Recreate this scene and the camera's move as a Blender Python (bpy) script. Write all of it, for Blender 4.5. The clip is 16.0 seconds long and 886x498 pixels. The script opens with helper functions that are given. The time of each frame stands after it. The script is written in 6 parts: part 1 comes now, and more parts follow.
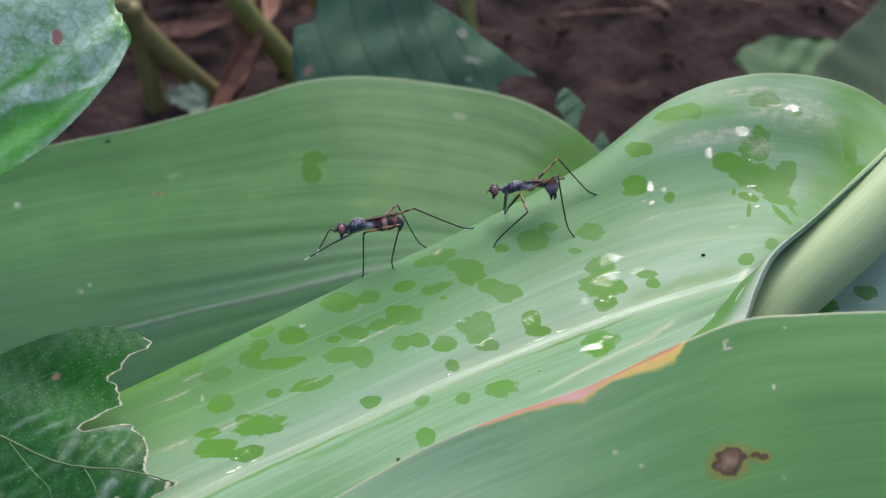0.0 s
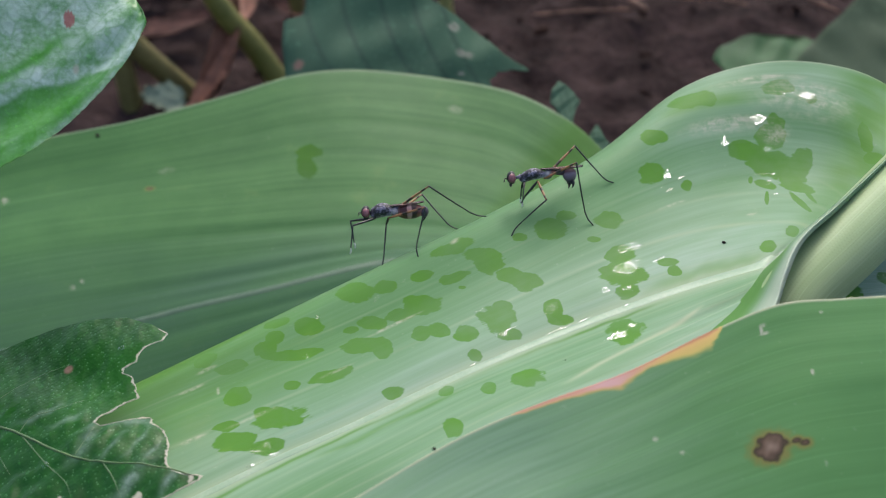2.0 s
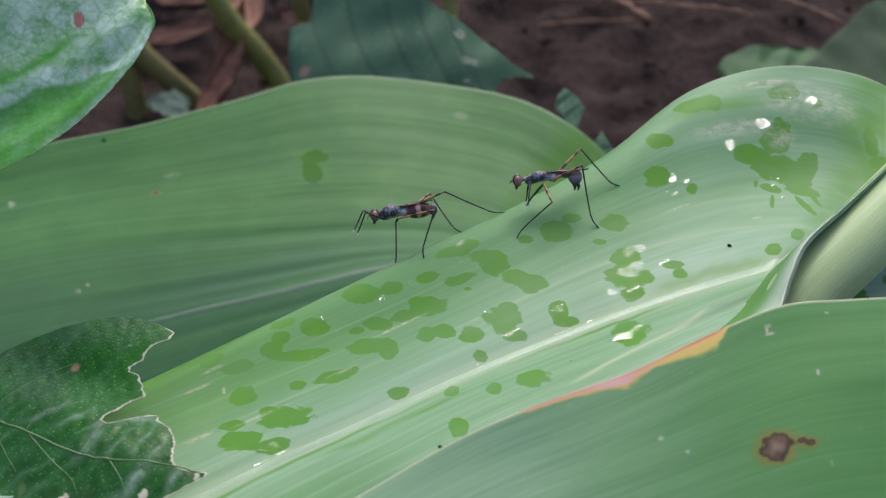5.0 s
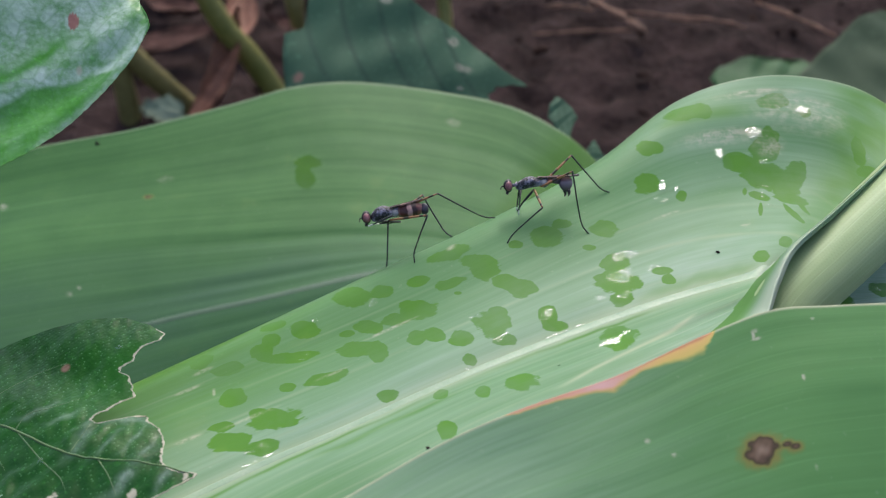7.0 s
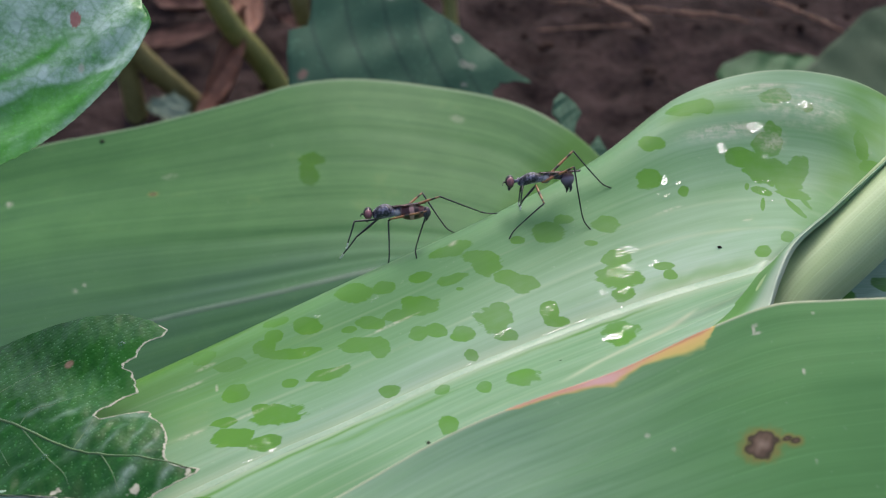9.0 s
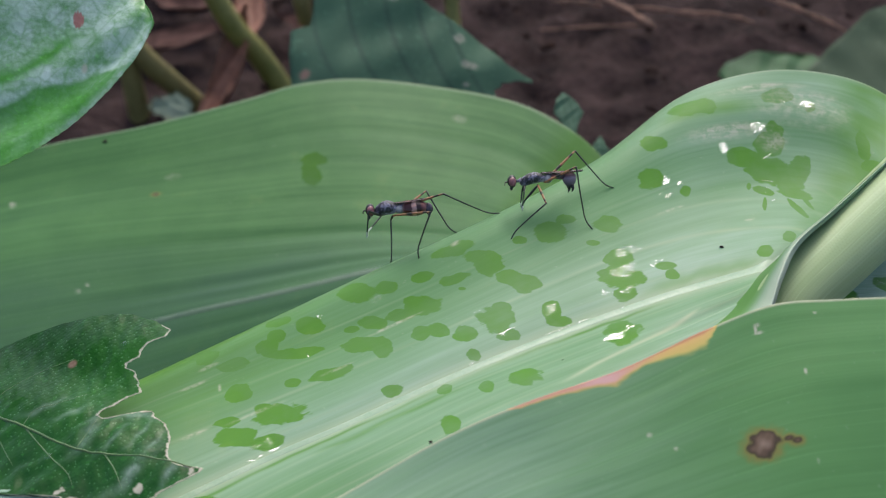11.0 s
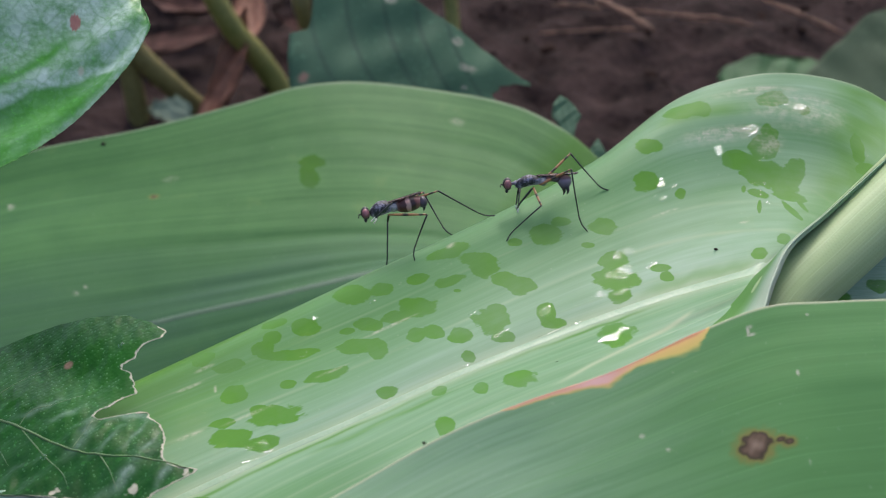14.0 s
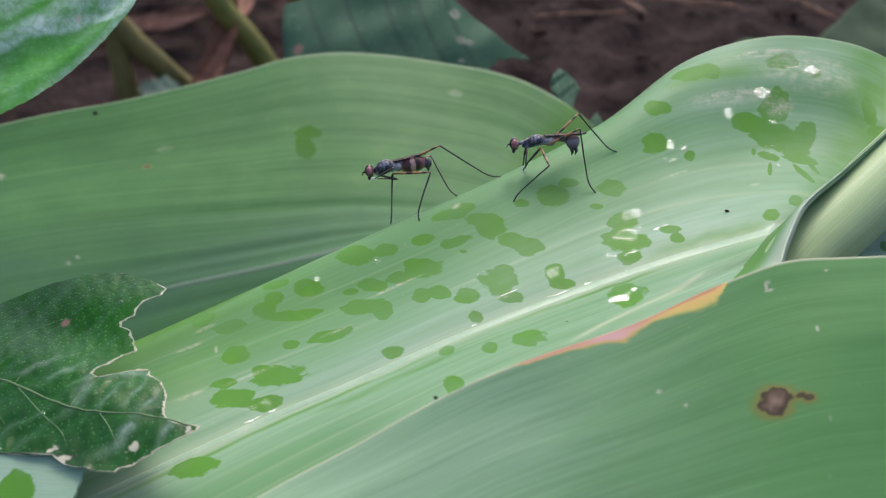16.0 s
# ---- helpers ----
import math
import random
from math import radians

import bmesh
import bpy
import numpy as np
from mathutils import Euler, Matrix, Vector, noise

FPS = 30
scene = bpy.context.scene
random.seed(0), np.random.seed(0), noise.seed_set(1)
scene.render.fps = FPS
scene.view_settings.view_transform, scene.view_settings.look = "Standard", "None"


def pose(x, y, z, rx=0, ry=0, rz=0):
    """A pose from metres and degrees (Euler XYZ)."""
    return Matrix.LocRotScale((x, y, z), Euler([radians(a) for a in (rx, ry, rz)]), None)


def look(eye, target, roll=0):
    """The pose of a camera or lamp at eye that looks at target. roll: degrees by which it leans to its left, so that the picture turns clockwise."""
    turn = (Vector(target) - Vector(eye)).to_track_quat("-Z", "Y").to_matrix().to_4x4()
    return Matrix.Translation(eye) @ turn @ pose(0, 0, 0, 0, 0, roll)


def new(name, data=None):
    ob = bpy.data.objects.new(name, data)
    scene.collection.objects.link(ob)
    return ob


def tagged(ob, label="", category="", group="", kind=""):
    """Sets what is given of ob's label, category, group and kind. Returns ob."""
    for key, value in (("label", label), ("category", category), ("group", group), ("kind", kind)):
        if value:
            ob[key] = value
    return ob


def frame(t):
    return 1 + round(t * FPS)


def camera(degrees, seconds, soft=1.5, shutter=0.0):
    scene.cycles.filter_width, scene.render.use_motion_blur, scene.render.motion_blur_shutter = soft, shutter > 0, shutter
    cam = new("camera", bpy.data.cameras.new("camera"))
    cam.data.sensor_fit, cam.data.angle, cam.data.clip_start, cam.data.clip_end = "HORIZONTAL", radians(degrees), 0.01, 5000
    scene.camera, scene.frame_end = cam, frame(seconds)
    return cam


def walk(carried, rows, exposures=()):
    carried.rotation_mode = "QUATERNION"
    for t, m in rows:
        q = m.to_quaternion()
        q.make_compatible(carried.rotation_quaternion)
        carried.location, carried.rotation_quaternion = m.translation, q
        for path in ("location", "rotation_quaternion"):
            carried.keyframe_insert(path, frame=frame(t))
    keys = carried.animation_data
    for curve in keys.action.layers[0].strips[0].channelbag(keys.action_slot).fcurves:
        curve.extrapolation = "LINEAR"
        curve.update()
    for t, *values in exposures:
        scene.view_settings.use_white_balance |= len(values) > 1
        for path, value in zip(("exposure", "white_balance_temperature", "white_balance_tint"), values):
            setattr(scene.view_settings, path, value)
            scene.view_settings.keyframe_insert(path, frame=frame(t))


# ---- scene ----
cam = camera(50, 16.0, 1.1)
PATH = [
    (0, 0.00577, 0.00103, 0.50314, 52.885, 1.424, 1.116),
    (0.1, 0.00504, 0.00140, 0.50319, 52.308, 1.369, 0.750),
    (0.2, 0.00431, 0.00178, 0.50324, 51.384, 1.222, 0.268),
    (0.3, 0.00358, 0.00216, 0.50329, 51.649, 1.378, 0.174),
    (0.4, 0.00285, 0.00254, 0.50334, 52.395, 1.111, -0.464),
    (0.5, 0.00212, 0.00291, 0.50339, 52.560, 1.204, -0.635),
    (0.6, 0.00177, 0.00287, 0.50279, 52.580, 0.868, -0.891),
    (0.7, 0.00143, 0.00283, 0.50218, 52.408, 0.740, -0.874),
    (0.8, 0.00108, 0.00279, 0.50157, 52.389, 0.912, -0.466),
    (0.9, 0.00074, 0.00275, 0.50097, 52.613, 0.904, -0.293),
    (1, 0.00039, 0.00270, 0.50036, 52.690, 0.986, -0.003),
    (1.1, 0.00037, 0.00264, 0.50033, 52.546, 0.968, 0.001),
    (1.2, 0.00035, 0.00257, 0.50030, 52.152, 0.802, -0.190),
    (1.3, 0.00033, 0.00250, 0.50028, 52.301, 0.665, -0.343),
    (1.4, 0.00030, 0.00244, 0.50025, 52.647, 0.559, -0.457),
    (1.5, 0.00028, 0.00237, 0.50022, 52.946, 0.601, -0.375),
    (2, -0.00002, 0.00182, 0.50069, 52.888, 0.723, -0.286),
    (2.5, 0.00008, 0.00189, 0.50039, 52.889, 0.429, -0.580),
    (3, 0.00021, 0.00181, 0.49981, 52.798, 0.642, -0.303),
    (3.5, 0.00017, 0.00172, 0.49966, 52.619, 0.759, -0.302),
    (4, -0.00034, 0.00113, 0.49983, 52.972, 0.629, -0.084),
    (4.2, -0.00034, 0.00113, 0.49983, 53.279, 0.690, -0.002),
    (6.3, -0.00019, 0.00041, 0.50043, 53.660, 0.389, -0.028),
    (6.5, -0.00019, 0.00041, 0.50043, 53.762, 0.309, -0.137),
    (7, 0.00000, -0.00000, 0.50000, 54.000, 0.000, 0.000),
    (7.5, -0.00004, -0.00009, 0.50044, 53.944, 0.309, 0.217),
    (8, 0.00034, -0.00024, 0.50062, 53.902, 0.372, 0.100),
    (8.5, 0.00060, -0.00033, 0.50026, 53.771, 0.394, 0.215),
    (9, 0.00063, -0.00028, 0.50005, 53.809, 0.368, 0.224),
    (9.2, 0.00063, -0.00028, 0.50005, 53.741, 0.388, 0.251),
    (11.5, 0.00062, -0.00060, 0.50032, 53.865, 0.467, 0.323),
    (12, 0.00033, -0.00079, 0.50058, 54.069, 0.423, 0.340),
    (12.5, 0.00092, -0.00087, 0.50088, 54.080, 0.488, 0.296),
    (13, 0.00074, -0.00076, 0.50041, 53.943, 0.339, 0.190),
    (13.5, 0.00105, -0.00086, 0.50067, 53.988, 0.430, 0.257),
    (14, 0.00123, -0.00087, 0.50033, 53.985, 0.421, 0.345),
    (14.5, 0.00076, -0.00100, 0.49989, 53.694, 0.580, 0.476),
    (15, 0.00067, -0.00116, 0.49939, 53.497, 0.564, 0.607),
    (15.5, 0.00066, -0.00142, 0.49934, 53.476, 0.610, 0.694),
    (16, -0.00101, -0.00069, 0.49604, 53.135, -0.222, -0.028),
]
cam.data.dof.use_dof, cam.data.dof.focus_distance, cam.data.dof.aperture_fstop = True, 0.118, 40
walk(cam, [(t, pose(*place)) for t, *place in PATH], exposures=((0, 0.7), (1.5, 0.62), (7, 0.6), (14, 0.62), (16, 0.68)))

# ---- light ----
SUN_HEIGHT, SUN_TURN = 53, 10
world = bpy.data.worlds.new("sky")
scene.world = world
world.use_nodes = True
sky = world.node_tree.nodes.new("ShaderNodeTexSky")
sky.sky_type, sky.sun_disc = "NISHITA", False
sky.sun_elevation, sky.sun_rotation = radians(SUN_HEIGHT), radians(SUN_TURN)
sky.air_density, sky.dust_density, sky.ozone_density = 1.0, 4.0, 1.0
back = world.node_tree.nodes["Background"]
back.inputs["Strength"].default_value = 0.15
world.node_tree.links.new(sky.outputs[0], back.inputs["Color"])
sun = new("sun", bpy.data.lights.new("sun", "SUN"))
sun.data.energy, sun.data.angle, sun.data.color = 0.84, radians(16), (1.0, 0.99, 0.98)
aim = Vector((math.sin(radians(SUN_TURN)) * math.cos(radians(SUN_HEIGHT)), math.cos(radians(SUN_TURN)) * math.cos(radians(SUN_HEIGHT)), math.sin(radians(SUN_HEIGHT))))
sun.matrix_world = look(aim * 3, (0, 0, 0))

MM = 0.001


# ---- curves and blades ----
def spline(points, n):
    """A smooth curve through the points, as n places; points may be arrays of any shape."""
    p = np.asarray(points, float)
    k = len(p)
    p = np.concatenate([[2 * p[0] - p[1]], p, [2 * p[-1] - p[-2]]])
    s = np.linspace(0, k - 1, n)
    i = np.minimum(s.astype(int), k - 2)
    f = (s - i).reshape((-1,) + (1,) * (p.ndim - 1))
    a, b, c, d = p[i], p[i + 1], p[i + 2], p[i + 3]
    return 0.5 * (2 * b + (c - a) * f + (2 * a - 5 * b + 4 * c - d) * f ** 2 + (3 * b - a - 3 * c + d) * f ** 3)


def loft(rails, nu, nv):
    """A blade between rails (curves along its length, in mm), as an array nv x nu x 3."""
    return spline([spline(r, nu) for r in rails], nv)


def normals(grid):
    n = np.cross(np.gradient(grid, axis=1), np.gradient(grid, axis=0))
    return n / (np.linalg.norm(n, axis=2, keepdims=True) + 1e-12)


def wobble(u, v, seed=0):
    """Smooth unevenness between -1 and 1."""
    r = np.random.RandomState(seed)
    total = 0
    for k in range(6):
        a, b, c = r.uniform(-1, 1), r.uniform(-1, 1), r.uniform(0, 6.3)
        total = total + np.sin((a * u + b * v) * 6.3 * (1 + k * 0.6) + c) / (1 + k * 0.35)
    return total / 2.6


def step(x, lo, hi):
    x = np.clip((x - lo) / (hi - lo), 0, 1)
    return x * x * (3 - 2 * x)


def mesh_object(name, verts, faces, material, parent=None, label="", smooth=True, uv=None, values=None):
    """One mesh object, from places in metres. uv and values: per vertex."""
    me = bpy.data.meshes.new(name)
    me.from_pydata([tuple(v) for v in verts], [], [tuple(f) for f in faces])
    if uv is not None:
        loops = np.empty(len(me.loops), dtype=np.int32)
        me.loops.foreach_get("vertex_index", loops)
        me.uv_layers.new(name="blade").data.foreach_set("uv", np.asarray(uv, np.float32)[loops].ravel())
    for key, data in (values or {}).items():
        me.attributes.new(key, "FLOAT", "POINT").data.foreach_set("value", np.asarray(data, np.float32).ravel())
    me.polygons.foreach_set("use_smooth", [smooth] * len(me.polygons))
    me.materials.append(material)
    me.update()
    ob = new(name, me)
    if parent:
        ob.parent = parent
    if label:
        ob["label"] = label
    return ob


def blade(name, grid, material, thick=0.3, parent=None, label="", values=None, uv=None):
    """A leaf blade: a grid of places (mm) for its upper side, a lower side thick mm under it, and its rim."""
    nv, nu = grid.shape[:2]
    n = normals(grid)
    if n[..., 2].mean() < 0:
        n = -n
    top, low = grid.reshape(-1, 3), (grid - n * thick).reshape(-1, 3)
    at = np.arange(nv * nu).reshape(nv, nu)
    a, b, c, d = at[:-1, :-1].ravel(), at[:-1, 1:].ravel(), at[1:, 1:].ravel(), at[1:, :-1].ravel()
    up = np.cross(top[b] - top[a], top[d] - top[a])
    if (up * n.reshape(-1, 3)[a]).sum() < 0:
        b, d = d, b
    m = nv * nu
    faces = np.concatenate([np.c_[a, b, c, d], np.c_[d, c, b, a] + m])
    ring = np.r_[at[0, :], at[1:, -1], at[-1, -2::-1], at[-2:0:-1, 0]]
    after = np.roll(ring, -1)
    faces = np.concatenate([faces, np.c_[ring, after, after + m, ring + m]])
    u, v = np.meshgrid(np.linspace(0, 1, nu), np.linspace(0, 1, nv))
    if uv is None:
        uv = np.stack([u, v], -1)
    uv = uv.reshape(-1, 2)
    values = {k: np.tile(np.asarray(x).ravel(), 2) for k, x in (values or {}).items()}
    return mesh_object(name, np.concatenate([top, low]) * MM, faces.tolist(), material, parent, label, True, np.tile(uv, (2, 1)), values)


def plant_part(name, base, label, category, group=""):
    """An empty at the thing's base (mm), for its parts."""
    root = new(name)
    root.location = np.array(base) * MM
    return tagged(root, label, category, group)


def hold(ob, root):
    ob.parent = root
    ob.matrix_parent_inverse = Matrix.Translation(-root.location)
    return ob


def rib_on(grid, row, width, height, material, name="midrib", bury=0.3, span=(0.0, 1.0)):
    """A rounded rib along one row of a blade."""
    nv, nu = grid.shape[:2]
    lo, hi = int(span[0] * (nu - 1)), int(span[1] * (nu - 1)) + 1
    path = spline(grid[row, lo:hi:max(1, (hi - lo) // 60)], 90)
    n = normals(grid)
    n = n * np.sign(n[..., 2:].mean())
    up = spline(n[row, lo:hi:max(1, (hi - lo) // 60)], 90)
    up /= np.linalg.norm(up, axis=1, keepdims=True)
    ahead = np.gradient(path, axis=0)
    ahead /= np.linalg.norm(ahead, axis=1, keepdims=True)
    side = np.cross(up, ahead)
    turn = np.linspace(0, 2 * np.pi, 12, endpoint=False)
    wide = np.interp(np.linspace(0, 1, 90), np.linspace(0, 1, len(width)), width) / 2
    ring = np.cos(turn)[None, :, None] * side[:, None] * wide[:, None, None] + (np.sin(turn) * height - bury * height)[None, :, None] * up[:, None]
    verts = (path[:, None] + ring).reshape(-1, 3)
    faces = [(i * 12 + k, i * 12 + (k + 1) % 12, (i + 1) * 12 + (k + 1) % 12, (i + 1) * 12 + k) for i in range(89) for k in range(12)]
    return mesh_object(name, verts * MM, faces, material)


def petiole(start, foot, width, material):
    """The leaf's stalk, from its blade down to the soil."""
    start, foot = np.array(start, float), np.array(foot, float)
    path = spline([start, start * 0.85 + foot * 0.15, start * 0.35 + foot * 0.65, foot], 20)
    v, f = tube(path, np.linspace(width * 0.4, width * 0.6, 20), 10)
    return mesh_object("petiole", v * MM, f, material)


def tube(path, radii, sides=10, closed=True):
    """Verts and faces of a tube along places; radii: one number or one a place."""
    path = np.asarray(path, float)
    radii = np.broadcast_to(radii, len(path))
    ahead = np.gradient(path, axis=0)
    ahead /= np.linalg.norm(ahead, axis=1, keepdims=True) + 1e-12
    side = np.cross(ahead, (0.13, 0.31, 0.94))
    side /= np.linalg.norm(side, axis=1, keepdims=True) + 1e-12
    other = np.cross(ahead, side)
    turn = np.linspace(0, 2 * np.pi, sides, endpoint=False)
    ring = side[:, None] * np.cos(turn)[None, :, None] + other[:, None] * np.sin(turn)[None, :, None]
    verts = (path[:, None] + ring * radii[:, None, None]).reshape(-1, 3)
    faces = []
    for i in range(len(path) - 1):
        for k in range(sides):
            q = (k + 1) % sides
            faces.append((i * sides + k, i * sides + q, (i + 1) * sides + q, (i + 1) * sides + k))
    if closed:
        faces.append(tuple(range(sides - 1, -1, -1)))
        faces.append(tuple((len(path) - 1) * sides + k for k in range(sides)))
    return verts, faces


def ball(center, size, nu=20, nv=12, bend=None):
    """Verts and faces of an ellipsoid with half sizes, poles along x; bend(p) reshapes its places."""
    verts, faces = [], []
    for j in range(nv + 1):
        a = math.pi * j / nv
        for k in range(nu):
            b = 2 * math.pi * k / nu
            verts.append((math.cos(a) * size[0], math.sin(a) * math.cos(b) * size[1], math.sin(a) * math.sin(b) * size[2]))
    for j in range(nv):
        for k in range(nu):
            q = (k + 1) % nu
            faces.append((j * nu + k, (j + 1) * nu + k, (j + 1) * nu + q, j * nu + q))
    p = np.array(verts)
    if bend:
        p = bend(p)
    return p + np.asarray(center), faces


# ---- materials ----
class Shader:
    """A node material with a Principled surface and short ways to wire it."""

    def __init__(self, name):
        self.material = bpy.data.materials.new(name)
        self.material.use_nodes = True
        self.tree = self.material.node_tree
        self.surface = self.tree.nodes["Principled BSDF"]

    def node(self, kind, **settings):
        n = self.tree.nodes.new(kind)
        for key, value in settings.items():
            setattr(n, key, value)
        return n

    def put(self, target, value):
        if hasattr(value, "links"):
            self.tree.links.new(value, target)
        else:
            target.default_value = value
        return self

    def math(self, operation, a, b=0.0):
        n = self.node("ShaderNodeMath", operation=operation)
        self.put(n.inputs[0], a).put(n.inputs[1], b)
        return n.outputs[0]

    def mix(self, factor, a, b, blend="MIX"):
        n = self.node("ShaderNodeMix", data_type="RGBA", blend_type=blend)
        self.put(n.inputs[0], factor)
        for socket, value in ((n.inputs[6], a), (n.inputs[7], b)):
            self.put(socket, (*value, 1) if isinstance(value, tuple) and len(value) == 3 else value)
        return n.outputs[2]

    def coords(self, kind, scale=(1, 1, 1)):
        if kind == "blade":
            out = self.node("ShaderNodeUVMap", uv_map="blade").outputs[0]
        else:
            out = self.node("ShaderNodeTexCoord").outputs[kind]
        m = self.node("ShaderNodeMapping")
        m.inputs["Scale"].default_value = scale
        self.put(m.inputs["Vector"], out)
        return m.outputs[0]

    def noise(self, where, scale=1.0, detail=4.0, rough=0.55):
        n = self.node("ShaderNodeTexNoise")
        self.put(n.inputs["Vector"], where).put(n.inputs["Scale"], scale).put(n.inputs["Detail"], detail).put(n.inputs["Roughness"], rough)
        return n.outputs["Fac"]

    def ramp(self, value, stops):
        n = self.node("ShaderNodeValToRGB")
        while len(n.color_ramp.elements) < len(stops):
            n.color_ramp.elements.new(0.5)
        for e, (at, colour) in zip(n.color_ramp.elements, stops):
            e.position = at
            e.color = (*colour, 1) if isinstance(colour, tuple) else (colour, colour, colour, 1)
        self.put(n.inputs[0], value)
        return n.outputs[0]

    def value(self, name):
        return self.node("ShaderNodeAttribute", attribute_name=name).outputs["Fac"]

    def bump(self, height, strength, distance):
        n = self.node("ShaderNodeBump")
        n.inputs["Strength"].default_value, n.inputs["Distance"].default_value = strength, distance
        self.put(n.inputs["Height"], height)
        self.put(self.surface.inputs["Normal"], n.outputs[0])
        return n.outputs[0]

    def set(self, **inputs):
        for key, value in inputs.items():
            self.put(self.surface.inputs[key.replace("_", " ")], (*value, 1) if isinstance(value, tuple) and len(value) == 3 else value)
        return self

    def translucent(self, colour, amount):
        """Lets some light through to the other side, as leaves do."""
        t = self.node("ShaderNodeBsdfTranslucent")
        self.put(t.inputs["Color"], (*colour, 1) if isinstance(colour, tuple) else colour)
        m = self.node("ShaderNodeMixShader")
        m.inputs[0].default_value = amount
        self.tree.links.new(self.surface.outputs[0], m.inputs[1])
        self.tree.links.new(t.outputs[0], m.inputs[2])
        self.tree.links.new(m.outputs[0], self.tree.nodes["Material Output"].inputs["Surface"])
        return self


def broad_leaf(name, pale, deep, wet, rib, streaks=(5, 110, 1), rough=0.42, coat=0.12, relief=0.14, painted_light=(0.345, 0.47, 0.375), even=(0.36, 0.66), gloss=0.5, line=0.3, dotted=False):
    """A broad blade with fine parallel veins; wet stains, a burnt rim and spots come from the mesh's own values."""
    s = Shader(name)
    fine = s.noise(s.coords("blade", streaks), 1.0, 5, 0.6)
    wide = s.noise(s.coords("blade", (1.5, 16, 1)), 1.0, 2, 0.5)
    cloud = s.noise(s.coords("Object"), 90, 4, 0.6)
    speck = s.noise(s.coords("Object"), 1500, 2, 0.5)
    blend = s.math("ADD", s.math("MULTIPLY", fine, 0.45), s.math("ADD", s.math("MULTIPLY", wide, 0.35), s.math("MULTIPLY", cloud, 0.25)))
    colour = s.mix(s.ramp(blend, [(even[0], 0.0), (even[1], 1.0)]), deep, pale)
    # Mesh values mix in a tone for painted sheen or shade, streaked.
    colour = s.mix(s.math("MULTIPLY", s.value("painted_light"), s.ramp(fine, [(0.25, 0.55), (0.6, 1.0)])), colour, painted_light)
    colour = s.mix(s.math("MULTIPLY", s.ramp(speck, [(0.69, 0.0), (0.8, 1.0)]), 0.2), colour, (0.42, 0.5, 0.36))
    lines = s.noise(s.coords("blade", (streaks[0] * 0.4, streaks[1] * 2.6, 1)), 1.0, 3, 0.6)
    colour = s.mix(s.math("MULTIPLY", s.ramp(lines, [(0.56, 0.0), (0.72, 1.0)]), line), colour, tuple(min(1, 1.5 * c + 0.04) for c in pale))
    colour = s.mix(s.math("MULTIPLY", s.ramp(lines, [(0.28, 1.0), (0.44, 0.0)]), line), colour, tuple(0.75 * c for c in deep))
    colour = s.mix(s.value("rib"), colour, rib)
    edge = s.math("ADD", s.math("MULTIPLY", s.noise(s.coords("Object"), 520, 4, 0.6), 0.55), s.math("MULTIPLY", s.noise(s.coords("blade", (50, 260, 1)), 1.0, 2, 0.5), 0.3))
    film_or_sheen = s.ramp(s.math("ADD", s.value("wet"), s.math("SUBTRACT", edge, 0.425)), [(0.45, 0.0), (0.56, 1.0)])
    # Stains joined with the wash, which carries some painted shade too.
    damp_shade = s.math("MAXIMUM", s.math("MULTIPLY", film_or_sheen, s.ramp(cloud, [(0.32, 0.6), (0.58, 0.98)])), s.value("wash_shade"))
    wetted = s.mix(s.ramp(cloud, [(0.3, 0.0), (0.7, 1.0)]), wet, tuple(c * 1.25 for c in wet))
    colour = s.mix(damp_shade, colour, wetted)
    burn = s.value("burn")
    red = s.ramp(burn, [(0.1, (0.5, 0.42, 0.12)), (0.3, (0.62, 0.42, 0.14)), (0.5, (0.66, 0.38, 0.23)), (0.85, (0.64, 0.32, 0.22)), (1.0, (0.54, 0.2, 0.13))])
    yellow = s.ramp(burn, [(0.1, (0.3, 0.37, 0.11)), (0.35, (0.64, 0.5, 0.14)), (0.8, (0.72, 0.47, 0.16)), (0.9, (0.64, 0.33, 0.15)), (1.0, (0.5, 0.18, 0.1))])
    colour = s.mix(s.ramp(s.math("ADD", burn, s.math("MULTIPLY", s.math("SUBTRACT", cloud, 0.5), 0.15)), [(0.02, 0.0), (0.4, 1.0)]), colour, s.mix(s.value("ripe"), red, yellow))
    colour = s.mix(s.value("raw"), colour, (0.7, 0.42, 0.38))
    spot = s.value("spot")
    colour = s.mix(s.ramp(spot, [(0.05, 0.0), (0.4, 1.0)]), colour, s.ramp(spot, [(0.1, (0.16, 0.22, 0.05)), (0.42, (0.2, 0.2, 0.05)), (0.55, (0.05, 0.03, 0.015)), (0.72, (0.15, 0.095, 0.06)), (1.0, (0.26, 0.185, 0.13))]))
    colour = s.mix(s.math("MULTIPLY", s.value("scar"), s.ramp(s.noise(s.coords("Object"), 800, 5, 0.7), [(0.4, 0.15), (0.56, 1.0)])), colour, (0.56, 0.52, 0.42))
    if dotted:
        place = s.node("ShaderNodeSeparateXYZ")
        s.put(place.inputs[0], s.coords("blade"))
        rows = s.math("MULTIPLY", s.math("SINE", s.math("MULTIPLY", place.outputs[0], 520.0)), s.math("SINE", s.math("MULTIPLY", place.outputs[1], 190.0)))
        colour = s.mix(s.math("MULTIPLY", s.ramp(rows, [(0.5, 0.0), (0.85, 1.0)]), s.math("MULTIPLY", cloud, 0.4)), colour, tuple(0.55 * c for c in deep))
    shine = s.math("SUBTRACT", 1.0, damp_shade)
